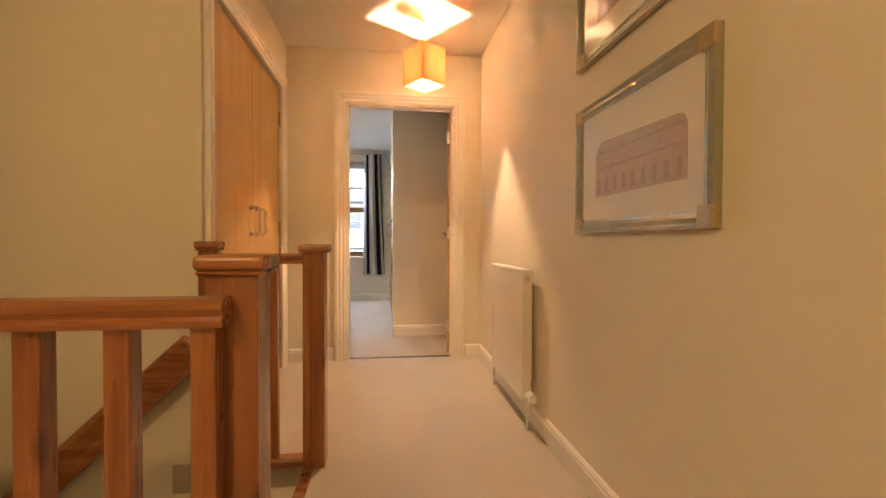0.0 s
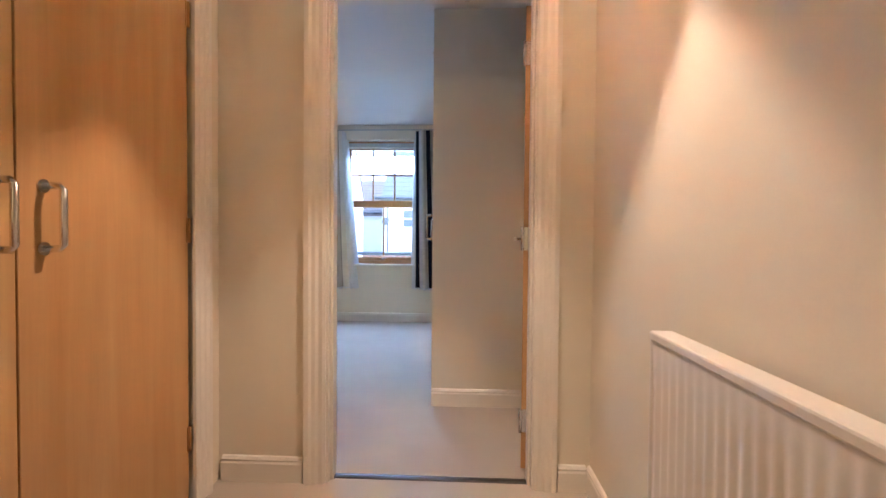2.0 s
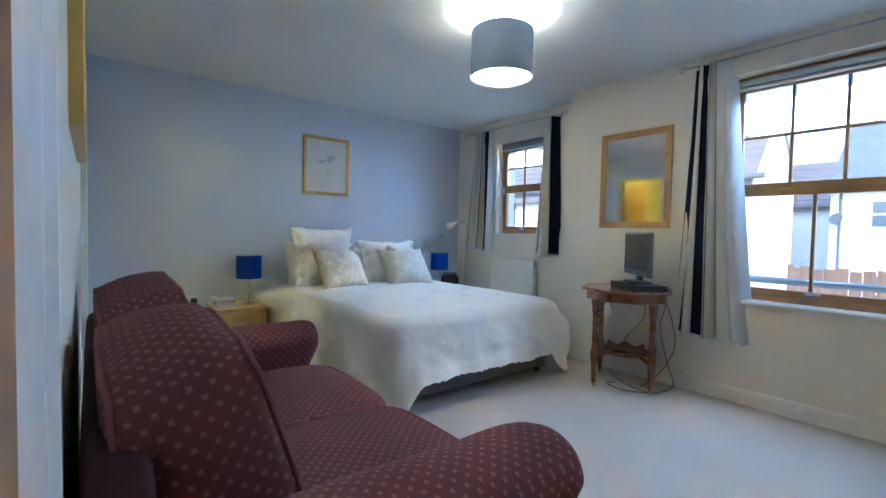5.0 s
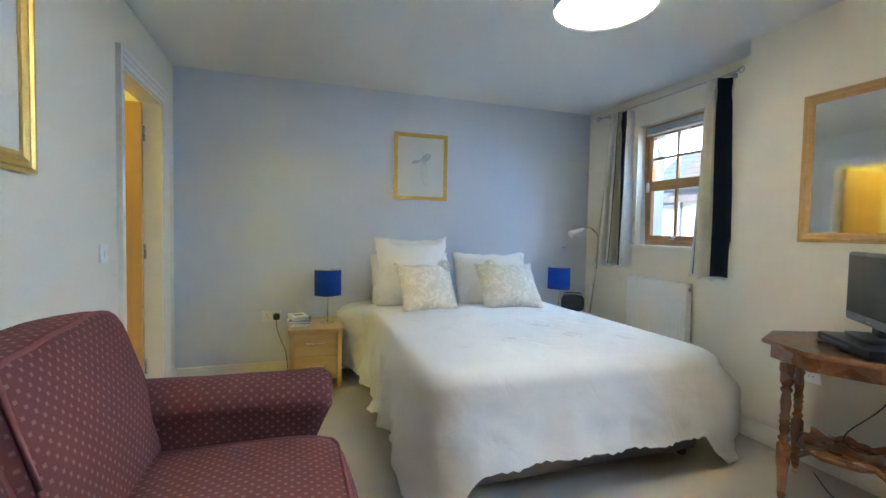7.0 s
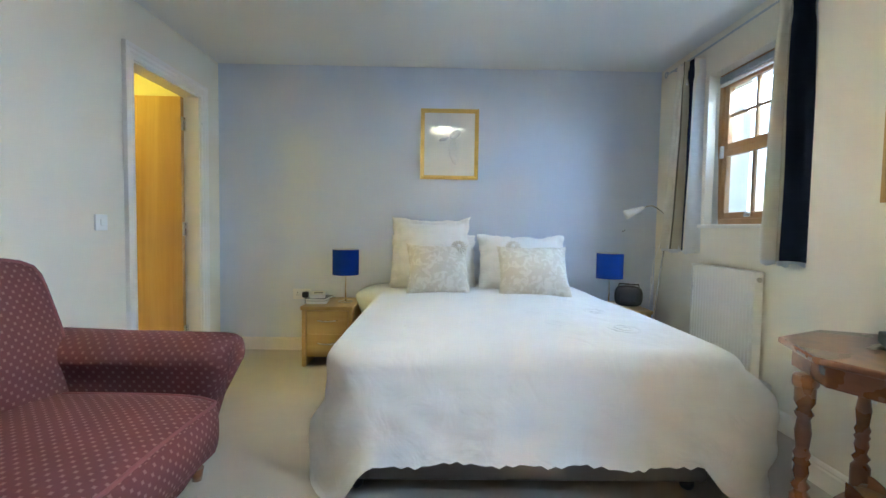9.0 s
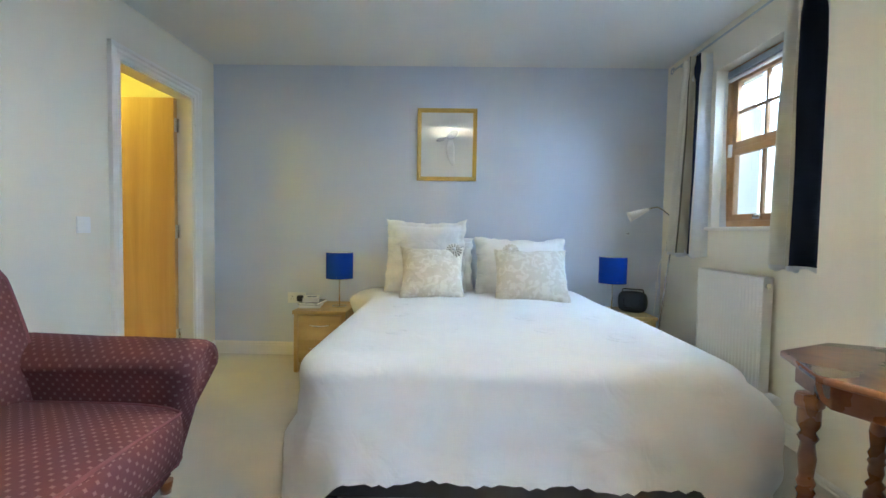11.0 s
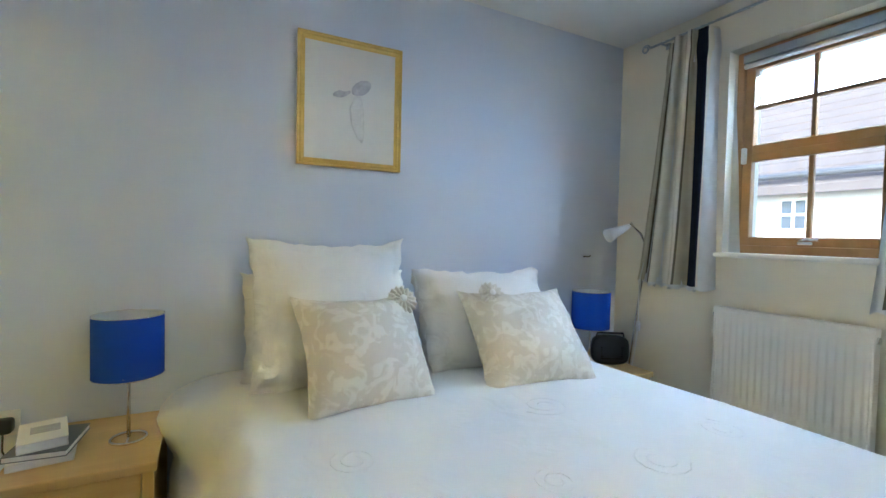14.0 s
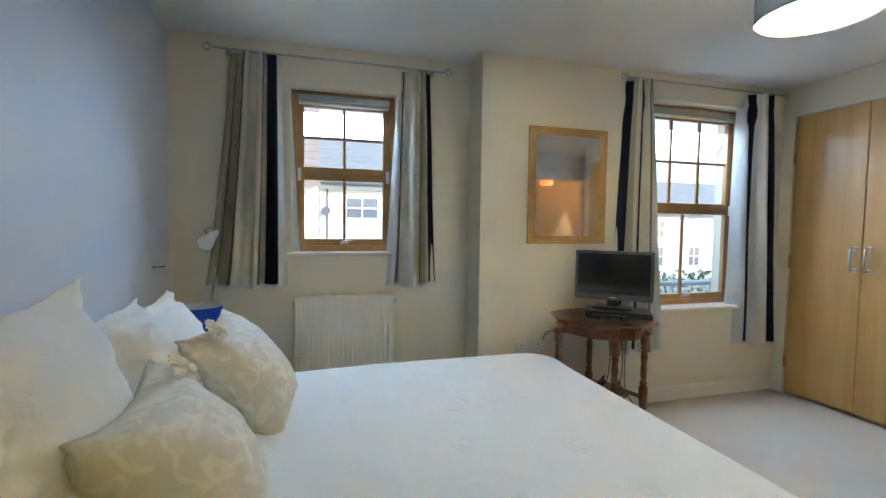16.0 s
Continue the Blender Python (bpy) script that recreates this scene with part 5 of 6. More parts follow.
tube(bm, [(0.137, -0.14, 1.22), (0.132, -0.165, 1.208), (0.12, -0.20, 1.192), (0.106, -0.27, 1.16)], [0.010, 0.017, 0.024, 0.038], 18)
part("head", bm, WHITE_PLASTIC, ob, "pale cone lamp head")
bm = bm_new()
tube(bm, [(0.08, 0.07, 1.05), (0.10, 0.0, 0.90), (0.15, -0.06, 0.80), (0.16, -0.07, 0.66), (0.145, -0.075, 0.50), (0.05, -0.09, 0.02)], 0.003, 6)
part("cable", bm, WHITE_PLASTIC, ob)
bm = bm_new()
rounded(bm, 0.022, 0.018, 0.055, 4, 5, (0.16, -0.07, 0.66))
part("inline_switch", bm, WHITE_PLASTIC, ob)
ob = thing("wall_hook", (BX + 0.001, 6.80, 1.035), "small dark hook screwed into the wall", "hook")
bm = bm_new()
tube(bm, [(0, 0, 0), (0.03, -0.004, 0), (0.052, -0.008, 0.002), (0.056, -0.008, 0.010)], 0.0035, 8)
lathe(bm, [(0.006, -0.004), (0.006, 0.004)], 10, (0.001, 0, 0))
part("hook", bm, BLACK, ob)

# pictures and mirror
ob = thing("picture", (BX + 0.001, 5.34, 1.438), "gilt-framed pale pencil study under glass above the bed", "picture", "", 90)
framed_flat(ob, 0.476, 0.572, 0.032, 0.022, GOLD)
bm = bm_new()
box(bm, -0.21, 0.21, -0.010, -0.002, 0.028, 0.544)
part("sheet", bm, PRINT_PAPER, ob, "ivory sheet behind glass")
bm = bm_new()
tube(bm, [(0.002, -0.0108, 0.338), (0.012, -0.0108, 0.345), (0.035, -0.0108, 0.36), (0.06, -0.0108, 0.378), (0.082, -0.0108, 0.392), (0.09, -0.0108, 0.396)], [0.004, 0.020, 0.030, 0.030, 0.016, 0.002], 14)
tube(bm, [(-0.085, -0.0108, 0.318), (-0.07, -0.0108, 0.322), (-0.05, -0.0108, 0.328), (-0.03, -0.0108, 0.330), (-0.005, -0.0108, 0.345)], [0.003, 0.013, 0.017, 0.011, 0.006], 12)
for v in bm.verts:
    v.co.y = -0.0106 + (v.co.y + 0.0108) * 0.02
part("drawing", bm, PRINT_GREY, ob, "soft grey pencil shape")
bm = bm_new()
tube(bm, [(0.03, -0.0108, 0.335), (0.025, -0.0108, 0.27), (0.03, -0.0108, 0.20), (0.045, -0.0108, 0.14), (0.05, -0.0108, 0.12)], [0.012, 0.036, 0.032, 0.016, 0.003], 12)
for v in bm.verts:
    v.co.y = -0.0103 + (v.co.y + 0.0108) * 0.01
part("drawing", bm, PRINT_PALE, ob, "faint pencil shading")
ob = thing("mirror", (-1.448, WY - 0.001, 1.155), "rectangular mirror in a plain light-wood frame", "mirror")
framed_flat(ob, 0.575, 0.758, 0.05, 0.02, FRAME_OAK)
bm = bm_new()
box(bm, -0.242, 0.242, -0.009, -0.002, 0.045, 0.713)
part("glass", bm, MIRROR, ob, "silvered mirror glass")
ob = thing("picture", (-1.52, BY + 0.001, 1.34), "large gilt-framed picture on the wall above the sofa", "picture", "", 180)
framed_flat(ob, 0.86, 0.74, 0.065, 0.03, GOLD)
bm = bm_new()
box(bm, -0.38, 0.38, -0.012, -0.002, 0.05, 0.69)
part("sheet", bm, PRINT_PAPER, ob, "pale print behind glass")

# side table with television


def side_table(place, turn):
    ob = thing("side_table", place, "antique mahogany octagonal side table with turned legs and a lower shelf", "side table", "", turn)

    def octagon(bm, r, z0, z1, bev):
        lo = [bm.verts.new((r * math.cos(math.pi / 8 + k * math.pi / 4), r * math.sin(math.pi / 8 + k * math.pi / 4), z0)) for k in range(8)]
        hi = [bm.verts.new((v.co.x, v.co.y, z1)) for v in lo]
        bm.faces.new(lo[::-1])
        bm.faces.new(hi)
        for k in range(8):
            bm.faces.new((lo[k], lo[(k + 1) % 8], hi[(k + 1) % 8], hi[k]))
        bmesh.ops.bevel(bm, geom=list(bm.edges), offset=bev, segments=3, affect="EDGES", profile=0.5)
    bm = bm_new()
    octagon(bm, 0.322, 0.692, 0.712, 0.007)
    part("tabletop", bm, MAHOGANY, ob)
    bm = bm_new()
    octagon(bm, 0.285, 0.628, 0.690, 0.004)
    part("apron", bm, MAHOGANY, ob)
    bm = bm_new()
    octagon(bm, 0.17, 0.232, 0.25, 0.005)
    part("shelf", bm, MAHOGANY, ob)
    s = 0.187
    prof = [(0.012, 0.03), (0.016, 0.05), (0.021, 0.15), (0.026, 0.19), (0.026, 0.27), (0.016, 0.285), (0.024, 0.30), (0.014, 0.315), (0.02, 0.34), (0.017, 0.36), (0.022, 0.37), (0.017, 0.38),
            (0.022, 0.395), (0.016, 0.41), (0.021, 0.46), (0.016, 0.50), (0.024, 0.515), (0.016, 0.53), (0.026, 0.55), (0.026, 0.60), (0.03, 0.63)]
    for sx in (-1, 1):
        for sy in (-1, 1):
            bm = bm_new()
            lathe(bm, prof, 18, (sx * s, sy * s, 0))
            leg = part("leg", bm, MAHOGANY, ob)
            bm = bm_new()
            rounded(bm, 0.024, 0.012, 0.028, 2.5, 5, (sx * s, sy * s, 0.0145))
            part("castor", bm, BRASS, leg, "small dark brass castor")
            bm = bm_new()
            pts = []
            for k in range(9):
                q = k / 8
                r = s * (1 - 0.62 * q)
                pts.append((sx * r, sy * r, 0.20 + 0.045 * math.sin(q * math.pi / 2)))
            tube(bm, pts, 0.013, 8)
            part("stretcher", bm, MAHOGANY, ob)
            bm = bm_new()
            rounded(bm, 0.058, 0.058, 0.045, 4, 5, (sx * s, sy * s, 0.612))
            part("corbel", bm, MAHOGANY, ob)
    return ob


TB = (-1.31, 6.545, 0)
side_table((-1.338, 6.582, 0), 25.5)
ob = thing("wooden_tray", (-1.338, 6.582, 0.25), "small dark carved wooden tray on the lower shelf", "tray", "", 20)
bm = bm_new()
box(bm, -0.13, 0.13, -0.06, 0.06, 0, 0.01, 0.003, 1)
part("tray_base", bm, MAHOGANY, ob)
for yy in (-0.06, 0.054):
    bm = bm_new()
    grid(bm, lambda i, j: Vector((-0.13 + 0.26 * i / 20, yy + 0.006 * (j // 2 % 2), 0.005 + (0.03 + 0.014 * math.cos(i / 20 * 4 * math.pi)) * (1 if j in (1, 2) else 0))), 21, 4)
    part("rim", bm, MAHOGANY, ob)
ob = thing("set_top_box", (TB[0] + 0.07, TB[1] + 0.02, 0.712), "slim glossy black player under the television", "player", "", -35)
bm = bm_new()
box(bm, -0.19, 0.19, -0.12, 0.11, 0.006, 0.042, 0.005, 2)
part("case", bm, BLACK, ob)
bm = bm_new()
box(bm, -0.15, 0.05, -0.1215, -0.1195, 0.018, 0.03)
part("drawer_slot", bm, GREY_PLASTIC, ob)
ob = thing("television", (TB[0] + 0.05, TB[1] + 0.045, 0.7545), "small flat television with a dark screen, switched off", "television", "", -42)
bm = bm_new()
rounded(bm, 0.24, 0.15, 0.018, 5, 6, (0, 0, 0.009))
part("foot", bm, BLACK, ob)
bm = bm_new()
box(bm, -0.035, 0.035, 0.0, 0.03, 0.014, 0.09, 0.008, 2)
part("neck", bm, BLACK, ob)
bm = bm_new()
box(bm, -0.232, 0.232, -0.022, 0.018, 0.055, 0.365, 0.012, 3)
box(bm, -0.16, 0.16, 0.018, 0.045, 0.09, 0.31, 0.012, 2)
part("cabinet", bm, GREY_PLASTIC, ob)
bm = bm_new()
box(bm, -0.212, 0.212, -0.024, -0.0215, 0.095, 0.348)
part("screen", bm, SCREEN, ob)
bm = bm_new()
box(bm, -0.018, 0.018, -0.0235, -0.0215, 0.07, 0.076)
part("badge", bm, CHROME, ob)
for pts, nm in ((((0.12, 0.09, 0.7), (0.22, 0.12, 0.62), (0.2, 0.1, 0.45), (0.24, 0.14, 0.2), (0.3, 0.1, 0.05), (0.18, -0.02, 0.006), (-0.05, 0.05, 0.006), (-0.25, 0.22, 0.006)), "power_cable"),
                (((-0.1, 0.2, 0.66), (-0.2, 0.24, 0.60), (-0.28, 0.28, 0.56), (-0.305, 0.305, 0.48)), "aerial_cable"),
                (((0.05, 0.15, 0.65), (0.08, 0.1, 0.5), (0.0, 0.0, 0.35), (-0.02, 0.02, 0.28)), "black_cable"),
                (((0.2, 0.16, 0.66), (0.26, 0.2, 0.3), (0.1, 0.1, 0.01), (-0.1, -0.05, 0.006), (0.05, -0.12, 0.006), (0.25, 0.0, 0.006)), "power_cable")):
    ob = thing(nm, TB, "thin black cable hanging down behind the side table", "cable")
    v = [Vector(p) for p in pts]
    out = []
    for i in range(len(v) - 1):
        p0, p1, p2, p3 = v[max(i - 1, 0)], v[i], v[i + 1], v[min(i + 2, len(v) - 1)]
        for k in range(6):
            t = k / 6
            out.append(0.5 * (2 * p1 + (p2 - p0) * t + (2 * p0 - 5 * p1 + 4 * p2 - p3) * t * t + (3 * p1 - p0 - 3 * p2 + p3) * t ** 3))
    bm = bm_new()
    tube(bm, out + [v[-1]], 0.0032, 6)
    part("wire", bm, BLACK, ob)

radiator("radiator", (-2.878, WY1, 0), 0, 0.61, 0.17, 0.825, 20, "white panel radiator under the small window", 1)

# drum pendant in the bedroom
PX, PY, PZ = BED_LAMP
ob = thing("pendant_lamp", (PX, PY, BC), "lit drum pendant with a slate-blue cloth shade and white diffuser", "ceiling lamp")
R, a, b = 0.176, 1.975 - BC, 2.235 - BC
bm = bm_new()
grid(bm, lambda i, j: Vector((R * math.cos(i * math.pi / 36), R * math.sin(i * math.pi / 36), a + (b - a) * j / 3)), 72, 4, True)
part("shade", bm, NAVY_SHADE, ob, "slate-blue cloth drum")
bm = bm_new()
grid(bm, lambda i, j: Vector(((R - 0.003) * math.cos(i * math.pi / 36), (R - 0.003) * math.sin(i * math.pi / 36), a + 0.002 + (b - a - 0.004) * j / 3)), 72, 4, True)
part("lining", bm, WHITE_SHADE, ob)
bm = bm_new()
lathe(bm, [(0.0001, a + 0.012), (R - 0.005, a + 0.012), (R - 0.005, a + 0.014), (0.0001, a + 0.014)], 48)
part("diffuser", bm, WHITE_SHADE, ob, "white opal diffuser")
bm = bm_new()
lathe(bm, [(0.02, -0.035), (0.045, -0.02), (0.05, 0.0)], 24)
part("ceiling_rose", bm, WHITE_PLASTIC, ob)
bm = bm_new()
tube(bm, [(0, 0, -0.03), (0, 0, b - 0.05)], 0.004, 8)
lathe(bm, [(0.018, b - 0.12), (0.02, b - 0.1), (0.02, b - 0.06), (0.01, b - 0.045)], 16)
part("flex", bm, WHITE_PLASTIC, ob)
bm = bm_new()
for k in range(3):
    q = k * 2 * math.pi / 3
    tube(bm, [(0.02 * math.cos(q), 0.02 * math.sin(q), b - 0.06), (R * math.cos(q), R * math.sin(q), b - 0.002)], 0.0018, 6)
part("spider", bm, CHROME, ob)

# curtains


def curtain_pole(x0, x1, y, z, wall_y, label):
    ob = thing("curtain_pole", ((x0 + x1) / 2, y, z), label, "curtain pole", "curtain poles")
    h = (x1 - x0) / 2
    bm = bm_new()
    tube(bm, [(-h, 0, 0), (h, 0, 0)], 0.006, 10)
    part("rod", bm, GALV, ob)
    for s in (-1, 1):
        bm = bm_new()
        pts = [(s * h, 0, 0)]
        for k in range(22):
            q = k / 21 * 2.6 * math.pi
            r = 0.026 * (1 - 0.55 * k / 21)
            pts.append((s * (h + 0.035 + r * math.cos(math.pi + q) * 1.0), 0, 0.0 + r * math.sin(math.pi + q) * -1))
        tube(bm, pts, 0.004, 8)
        part("finial", bm, GALV, ob, "scrolled wrought finial")
        bm = bm_new()
        tube(bm, [(s * (h - 0.06), 0, 0.0), (s * (h - 0.06), wall_y - y, 0.0)], 0.005, 8)
        lathe(bm, [(0.014, -0.014), (0.014, 0.014)], 12, (s * (h - 0.06), wall_y - y - 0.004, 0))
        part("bracket", bm, GALV, ob)
    return ob


def curtain(top, bottom, y, z0, z1, u0, u1, folds, ridge, lining_side, label, cloth=CURTAIN):
    """A short gathered curtain hanging from z1 to z0; top and bottom give its x range there."""
    xm = (top[0] + top[1]) / 2
    ob = thing("curtain", (xm, y, z0), label, "curtain", "striped curtains")
    n, m = folds * 16 + 1, 34

    def sheet(off, stretch):
        def pt(i, j):
            u, v = i / (n - 1), 1 - j / (m - 1)
            e = v ** 0.8
            xa, xb = bottom[0] + (top[0] - bottom[0]) * e, bottom[1] + (top[1] - bottom[1]) * e
            ph = (u - ridge) * folds * 2 * math.pi + 0.5 * noise.noise(Vector((u * 3, v * 1.6, 9 * ridge)))
            pinch = math.exp(-((v - 0.925) / 0.03) ** 2)
            amp = (0.020 + 0.030 * (1 - v) ** 0.8) * (1 - 0.55 * pinch)
            x = xa + (xb - xa) * (u + 0.016 * math.sin(2 * ph) + pinch * 0.02 * math.sin(ph))
            inner, outer = (u, 1 - u) if lining_side > 0 else (1 - u, u)
            turn = 0.12 * max(0.0, (inner - 0.72) / 0.28) ** 1.2 + 0.075 * max(0.0, (outer - 0.60) / 0.40) ** 1.2
            amp *= 1 - 0.6 * max(0.0, (outer - 0.75) / 0.25)
            return Vector((x - xm, turn - amp * (math.cos(ph) + 0.2 * math.cos(2 * ph)) - 0.008 * pinch + off + 0.01 * noise.noise(Vector((u * 5, v * 3, ridge + 4))), (z1 - z0) * v + stretch + 0.006 * math.sin(ph + ridge) * (1 - v)))
        return pt
    bm = bm_new()
    grid(bm, sheet(0, 0), n, m, False, lambda i, j: (u0 + (u1 - u0) * i / (n - 1), j / m))
    part("cloth", bm, cloth, ob)
    bm = bm_new()
    base = sheet(0.007, -0.012)
    d = 0.035 if lining_side > 0 else -0.035 if lining_side < 0 else 0.0

    def back(i, j):
        p = base(i, j)
        k = i / (n - 1) if lining_side > 0 else 1 - i / (n - 1)
        p.x += d * max(0.0, (k - 0.8) / 0.2) * (1.2 - 0.9 * (1 - j / (m - 1)))
        p.z -= 0.014 * (1 if j == m - 1 else 0) * (1 + math.sin(i * 1.3)) * 0.5
        return p
    grid(bm, back, n, m)
    part("lining", bm, LINING, ob, "white curtain lining")
    bm = bm_new()
    for k in range(folds * 2):
        x = top[0] + (top[1] - top[0]) * (k + 0.5) / (folds * 2) - xm
        tube(bm, [(x + 0.01 * math.cos(q), 0.004 + 0.01 * math.sin(q), z1 - z0 + 0.006) for q in [2 * math.pi * i / 10 for i in range(11)]], 0.0015, 5)
    part("hooks", bm, WHITE_PLASTIC, ob)
    return ob


R1, R2 = 2.243, 2.268
curtain_pole(-3.60, -2.27, WY1 - 0.075, R1, WY1, "thin wrought curtain pole with scrolled ends over the small window")
curtain_pole(-1.05, 0.32, WY - 0.075, R2, WY, "thin wrought curtain pole with scrolled ends over the tall window")
curtain((-3.535, -3.22), (-3.69, -3.185), WY1 - 0.08, 0.905, R1 - 0.005, -0.03, 0.97, 4, 0.83, 1, "short striped navy and cream curtain drawn back from the small window")
curtain((-2.53, -2.335), (-2.585, -2.285), WY1 - 0.08, 0.895, R1 - 0.005, 0.24, 0.81, 3, 0.72, -1, "short striped navy and cream curtain drawn back from the small window")
curtain((-1.02, -0.79), (-1.115, -0.65), WY - 0.08, 0.415, R2 - 0.005, 0.0, 0.999, 3, 0.25, 1, "striped navy and cream curtain drawn back from the tall window", CURTAIN_B)
curtain((0.03, 0.29), (0.03, 0.385), WY - 0.08, 0.41, R2 - 0.005, 0.0, 0.999, 3, 0.75, -1, "striped navy and cream curtain drawn back beside the wardrobe", CURTAIN_C)


def flush_light(place, label):
    ob = thing("ceiling_light", place, label, "ceiling light", "plain ceiling lights")
    bm = bm_new()
    lathe(bm, [(0.10, -0.02), (0.12, -0.012), (0.12, 0.0)], 32)
    part("base", bm, WHITE_PLASTIC, ob)
    bm = bm_new()
    lathe(bm, [(0.02, -0.062), (0.07, -0.052), (0.10, -0.03), (0.10, -0.021)], 32)
    part("diffuser", bm, WHITE_SHADE, ob)


# The landing fixture is made up, to go with the fill lamp there.
flush_light((-0.6, -1.0, HC), "added round ceiling light over the unseen end of the landing")
flush_light((-2.95, 2.45, BC), "plain round ceiling light in the side room")

# ---- outside ----
GROUND = -2.6
bm = bm_new()
box(bm, -400, 400, 7.45, 800, GROUND - 0.3, GROUND)
structure("ground", bm, GRASS, "dull lawn and paving far below the windows", "ground")


def roof_slopes(bm, hx, hy, eave, ridge, over, axis):
    """A gabled roof round the origin, its ridge along x or y, as two thick slabs with courses."""
    for s in (-1, 1):
        rows = 12
        for k in range(rows):
            a0, a1 = k / rows, (k + 1) / rows
            def at(q, lift):
                d = (hy if axis == "x" else hx) + over
                off = s * d * (1 - q)
                z = eave - over * (ridge - eave) / (hy if axis == "x" else hx) + (ridge - eave) * (1 + over / (hy if axis == "x" else hx)) * q + lift
                return off, z
            l = (hx if axis == "x" else hy) + 0.04
            (o0, z0), (o1, z1) = at(a0, 0.05), at(a1, 0.02)
            pts = []
            for o, z in ((o0, z0), (o1, z1), (o1, z1 - 0.12), (o0, z0 - 0.15)):
                pts.append((o, z))
            va = [bm.verts.new((-l, o, z) if axis == "x" else (o, -l, z)) for o, z in pts]
            vb = [bm.verts.new((l, o, z) if axis == "x" else (o, l, z)) for o, z in pts]
            bm.faces.new(va)
            bm.faces.new(vb[::-1])
            for i in range(4):
                j = (i + 1) % 4
                bm.faces.new((va[i], vb[i], vb[j], va[j]))
    return bm


def house(cx_, cy_, hx, hy, eave, ridge, roof_mat, axis, windows, label):
    ob = thing("house", (cx_, cy_, GROUND), label, "house", "neighbouring houses")
    e, r = eave - GROUND, ridge - GROUND
    bm = bm_new()
    box(bm, -hx, hx, -hy, hy, 0, e)
    if axis == "x":
        for s in (-1, 1):
            bm.faces.new([bm.verts.new(p) for p in ((s * hx, -hy, e), (s * hx, hy, e), (s * hx, 0, r - 0.12))])
    else:
        for s in (-1, 1):
            bm.faces.new([bm.verts.new(p) for p in ((-hx, s * hy, e), (hx, s * hy, e), (0, s * hy, r - 0.12))])
    part("wall", bm, RENDER_WALL, ob)
    bm = bm_new()
    roof_slopes(bm, hx, hy, e, r, 0.3, axis)
    part("roof", bm, roof_mat, ob)
    bm = bm_new()
    tube(bm, [(-hx - 0.3, -hy - 0.34, e - 0.12), (hx + 0.3, -hy - 0.34, e - 0.12)], 0.06, 8)
    part("gutter", bm, GREY_PLASTIC, ob)
    bm = bm_new()
    tube(bm, [(-hx + 0.25, -hy - 0.06, e - 0.15), (-hx + 0.25, -hy - 0.06, 0.0)], 0.035, 8)
    part("downpipe", bm, GREY_PLASTIC, ob)
    for (x, z, w, h) in windows:
        bm = bm_new()
        zz = z - GROUND
        for q in ((x - w / 2 - 0.06, x - w / 2, zz - 0.06, zz + h + 0.06), (x + w / 2, x + w / 2 + 0.06, zz - 0.06, zz + h + 0.06), (x - w / 2, x + w / 2, zz - 0.06, zz), (x - w / 2, x + w / 2, zz + h, zz + h + 0.06),
                  (x - 0.025, x + 0.025, zz, zz + h), (x - w / 2, x - 0.025, zz + h / 2 - 0.025, zz + h / 2 + 0.025), (x + 0.025, x + w / 2, zz + h / 2 - 0.025, zz + h / 2 + 0.025)):
            box(bm, q[0], q[1], -hy - 0.05, -hy - 0.002, q[2], q[3])
        wnd = part("window", bm, GLOSS, ob)
        bm = bm_new()
        box(bm, x - w / 2, x + w / 2, -hy - 0.02, -hy - 0.004, zz, zz + h)
        part("pane", bm, DARK_GLASS, wnd)
    return ob


house(-6.5, 16.1, 3.5, 1.5, 2.52, 4.3, BROWN_TILE, "x", [(1.92, 1.43, 0.40, 0.52), (0.2, 1.43, 0.40, 0.52), (-1.6, 1.43, 0.40, 0.52)], "white rendered house with a brown tiled roof")
house(0.6, 24.2, 3.5, 3.2, 2.85, 5.4, GREY_TILE, "x", [(-2.0, 1.50, 1.14, 0.72), (-2.0, -0.9, 1.0, 1.0), (0.9, 1.50, 1.0, 0.72)], "white rendered house with a grey tiled roof")
house(-4.5, 31.0, 3.4, 3.2, 2.6, 4.8, BROWN_TILE, "x", [(2.3, 0.3, 0.9, 1.2), (2.3, -1.9, 0.9, 1.1)], "distant white house with a tiled roof")
house(-12.0, 24.0, 6.5, 3.6, 2.7, 5.6, GREY_TILE, "x", [(4.9, -0.2, 1.6, 1.2), (1.5, -0.2, 1.1, 1.2), (-2.5, -0.2, 1.1, 1.2)], "long white rendered house with a tiled roof")
house(24.0, 36.0, 8.0, 4.0, 2.4, 5.2, GREY_TILE, "x", [(-5.5, -1.6, 1.0, 1.4), (-2.2, -1.6, 1.0, 1.4), (1.2, -1.6, 1.0, 1.4), (-5.5, 0.6, 1.0, 1.2), (-2.2, 0.6, 1.0, 1.2)], "far pale terraced house across the road")


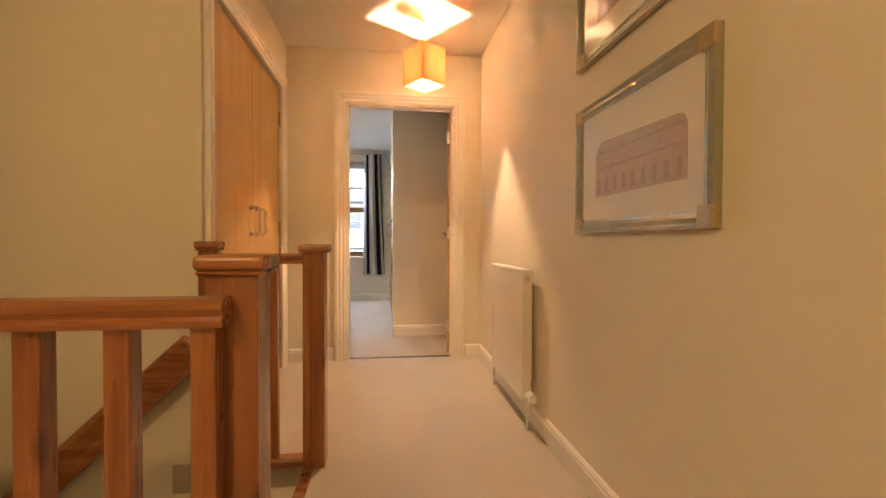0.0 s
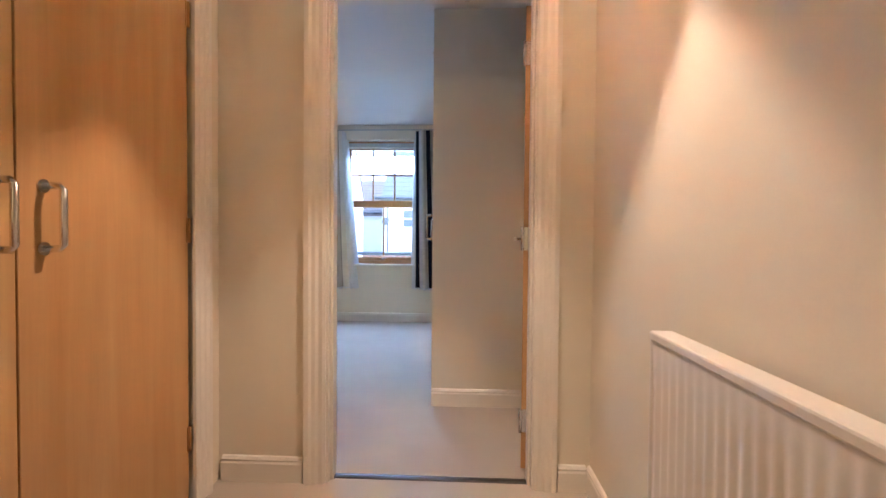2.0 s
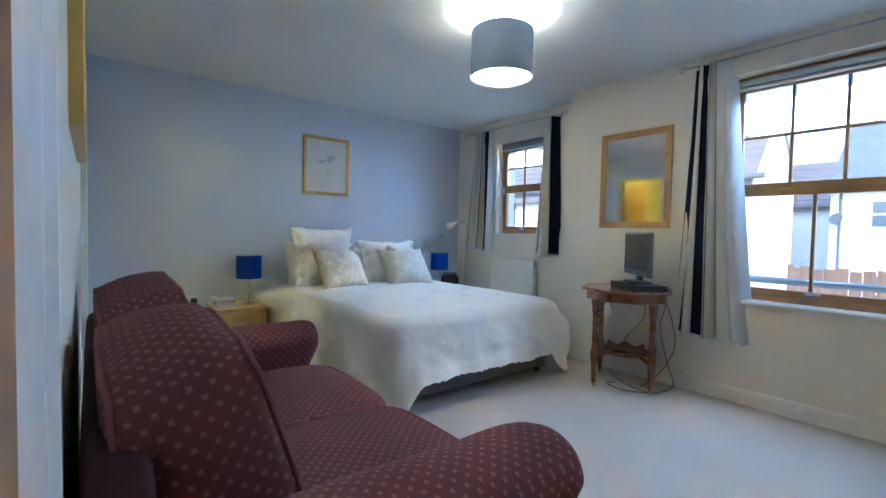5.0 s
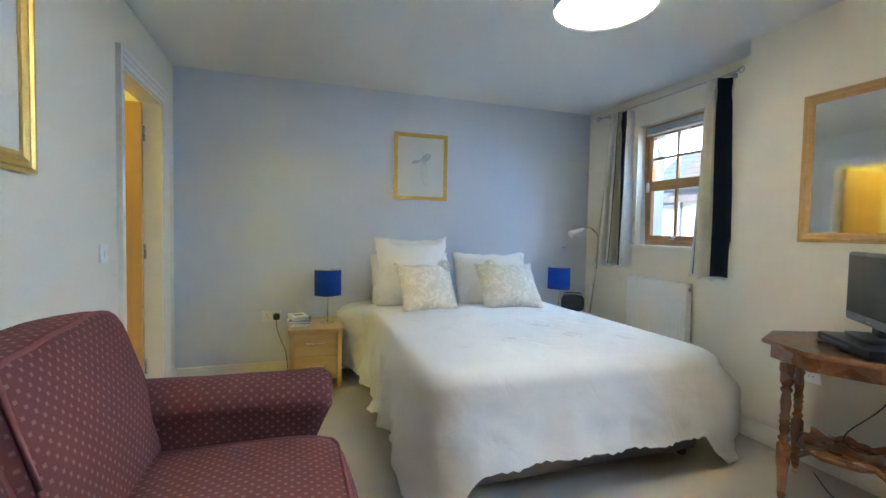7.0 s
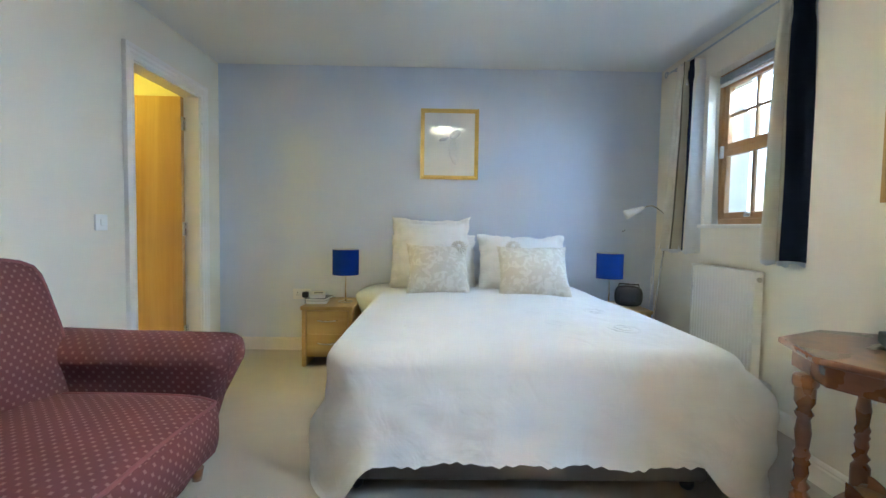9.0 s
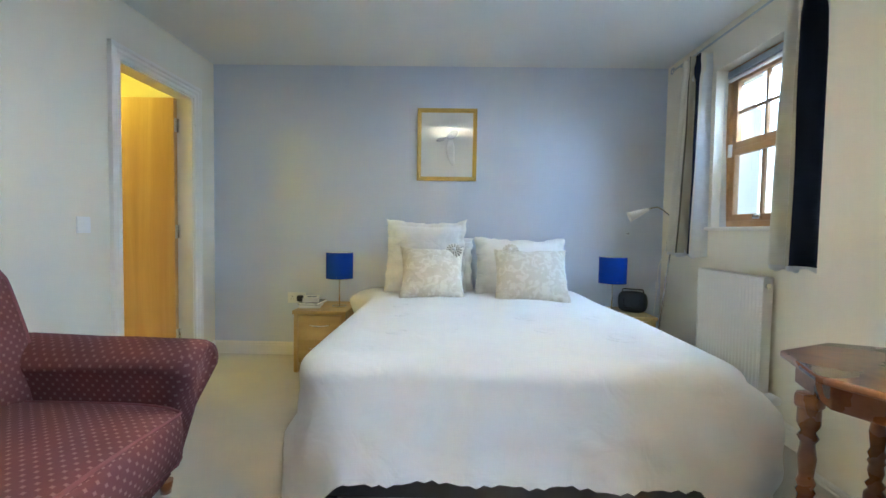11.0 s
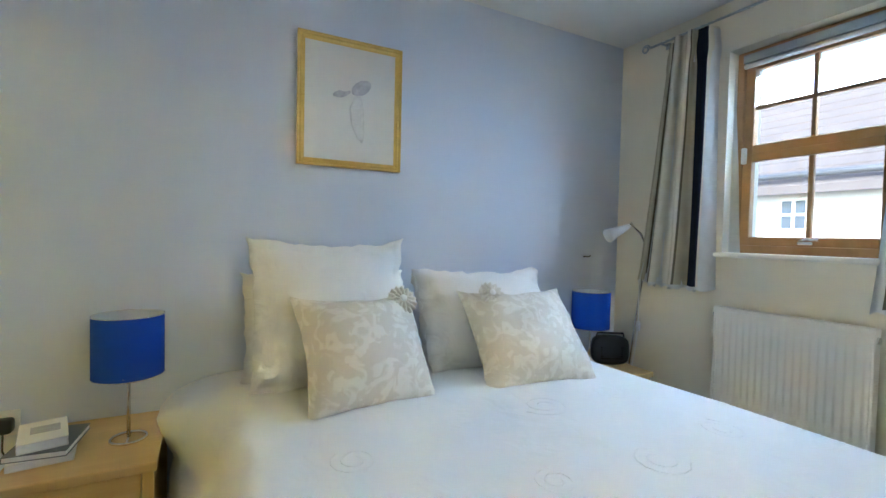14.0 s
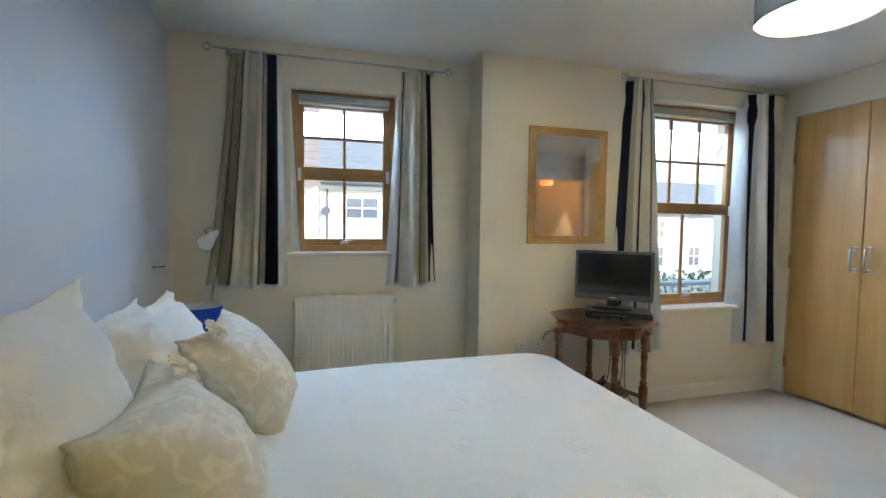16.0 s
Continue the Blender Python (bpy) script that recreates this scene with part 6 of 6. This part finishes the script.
def dish(x, y, z):
    ob = thing("satellite_dish", (x, y, z), "grey satellite dish on the house wall", "satellite dish")
    bm = bm_new()
    lathe(bm, [(0.001, 0.0), (0.07, 0.009), (0.13, 0.03), (0.17, 0.053)], 24)
    lathe(bm, [(0.001, -0.012), (0.07, -0.003), (0.13, 0.018), (0.175, 0.051)], 24)
    part("bowl", bm, GREY_PLASTIC, ob, m=pose(0, -0.1, 0, 70, 0, -15))
    bm = bm_new()
    tube(bm, [(0, -0.09, 0.0), (0, 0.02, -0.08), (0, 0.11, -0.08)], 0.02, 8)
    tube(bm, [(0, -0.08, -0.2), (0.02, -0.4, -0.12)], 0.012, 6)
    part("arm", bm, GREY_PLASTIC, ob)
    return ob


dish(-4.16, 14.48, 2.0)
dish(-2.7, 20.88, 1.72)
fence = thing("fence", (-0.9, 15.4, GROUND), "weathered brown board fence between the houses", "fence")
for k in range(16):
    bm = bm_new()
    box(bm, -1.6 + 0.2 * k, -1.6 + 0.2 * k + 0.185, -0.01, 0.012, 0, 3.1 + 0.03 * math.sin(k * 2.1))
    part("board", bm, FENCE, fence)
for k in range(3):
    bm = bm_new()
    box(bm, -1.62 + 1.6 * k, -1.52 + 1.6 * k, 0.013, 0.1, 0, 3.15)
    part("post", bm, FENCE, fence)
rail = thing("balcony_rail", (-0.36, WY + 0.42, 0.0), "galvanised safety rail outside the tall window", "railing")
for zz, r in ((0.80, 0.024), (0.69, 0.012)):
    bm = bm_new()
    tube(bm, [(-0.62, 0, zz), (0.62, 0, zz)], r, 12)
    part("rail_bar", bm, GALV, rail)
for s in (-1, 1):
    bm = bm_new()
    tube(bm, [(s * 0.6, 0, 0.80), (s * 0.6, 0, 0.55), (s * 0.6, -0.12, 0.5)], 0.014, 8)
    part("bracket", bm, GALV, rail)
hedge = tagged(new("hedge"), "dark green clipped hedge beside the road", "hedge", "", "stuff")
rnd = random.Random(11)
bm = bm_new()
for k in range(900):
    x, y, z = 14 + rnd.random() * 12, 24 + rnd.gauss(0, 0.35), GROUND + rnd.random() ** 0.7 * 1.5
    a, b = rnd.uniform(0, 6.3), rnd.uniform(-1, 1)
    u = Vector((math.cos(a), math.sin(a), b)) * 0.16
    v = Vector((-math.sin(a), math.cos(a), rnd.uniform(-1, 1))) * 0.12
    c = Vector((x, y, z))
    bm.faces.new([bm.verts.new(c + p) for p in (-u, v * 0.6, u, -v * 0.6)])
part("leaves", bm, LEAF, hedge)
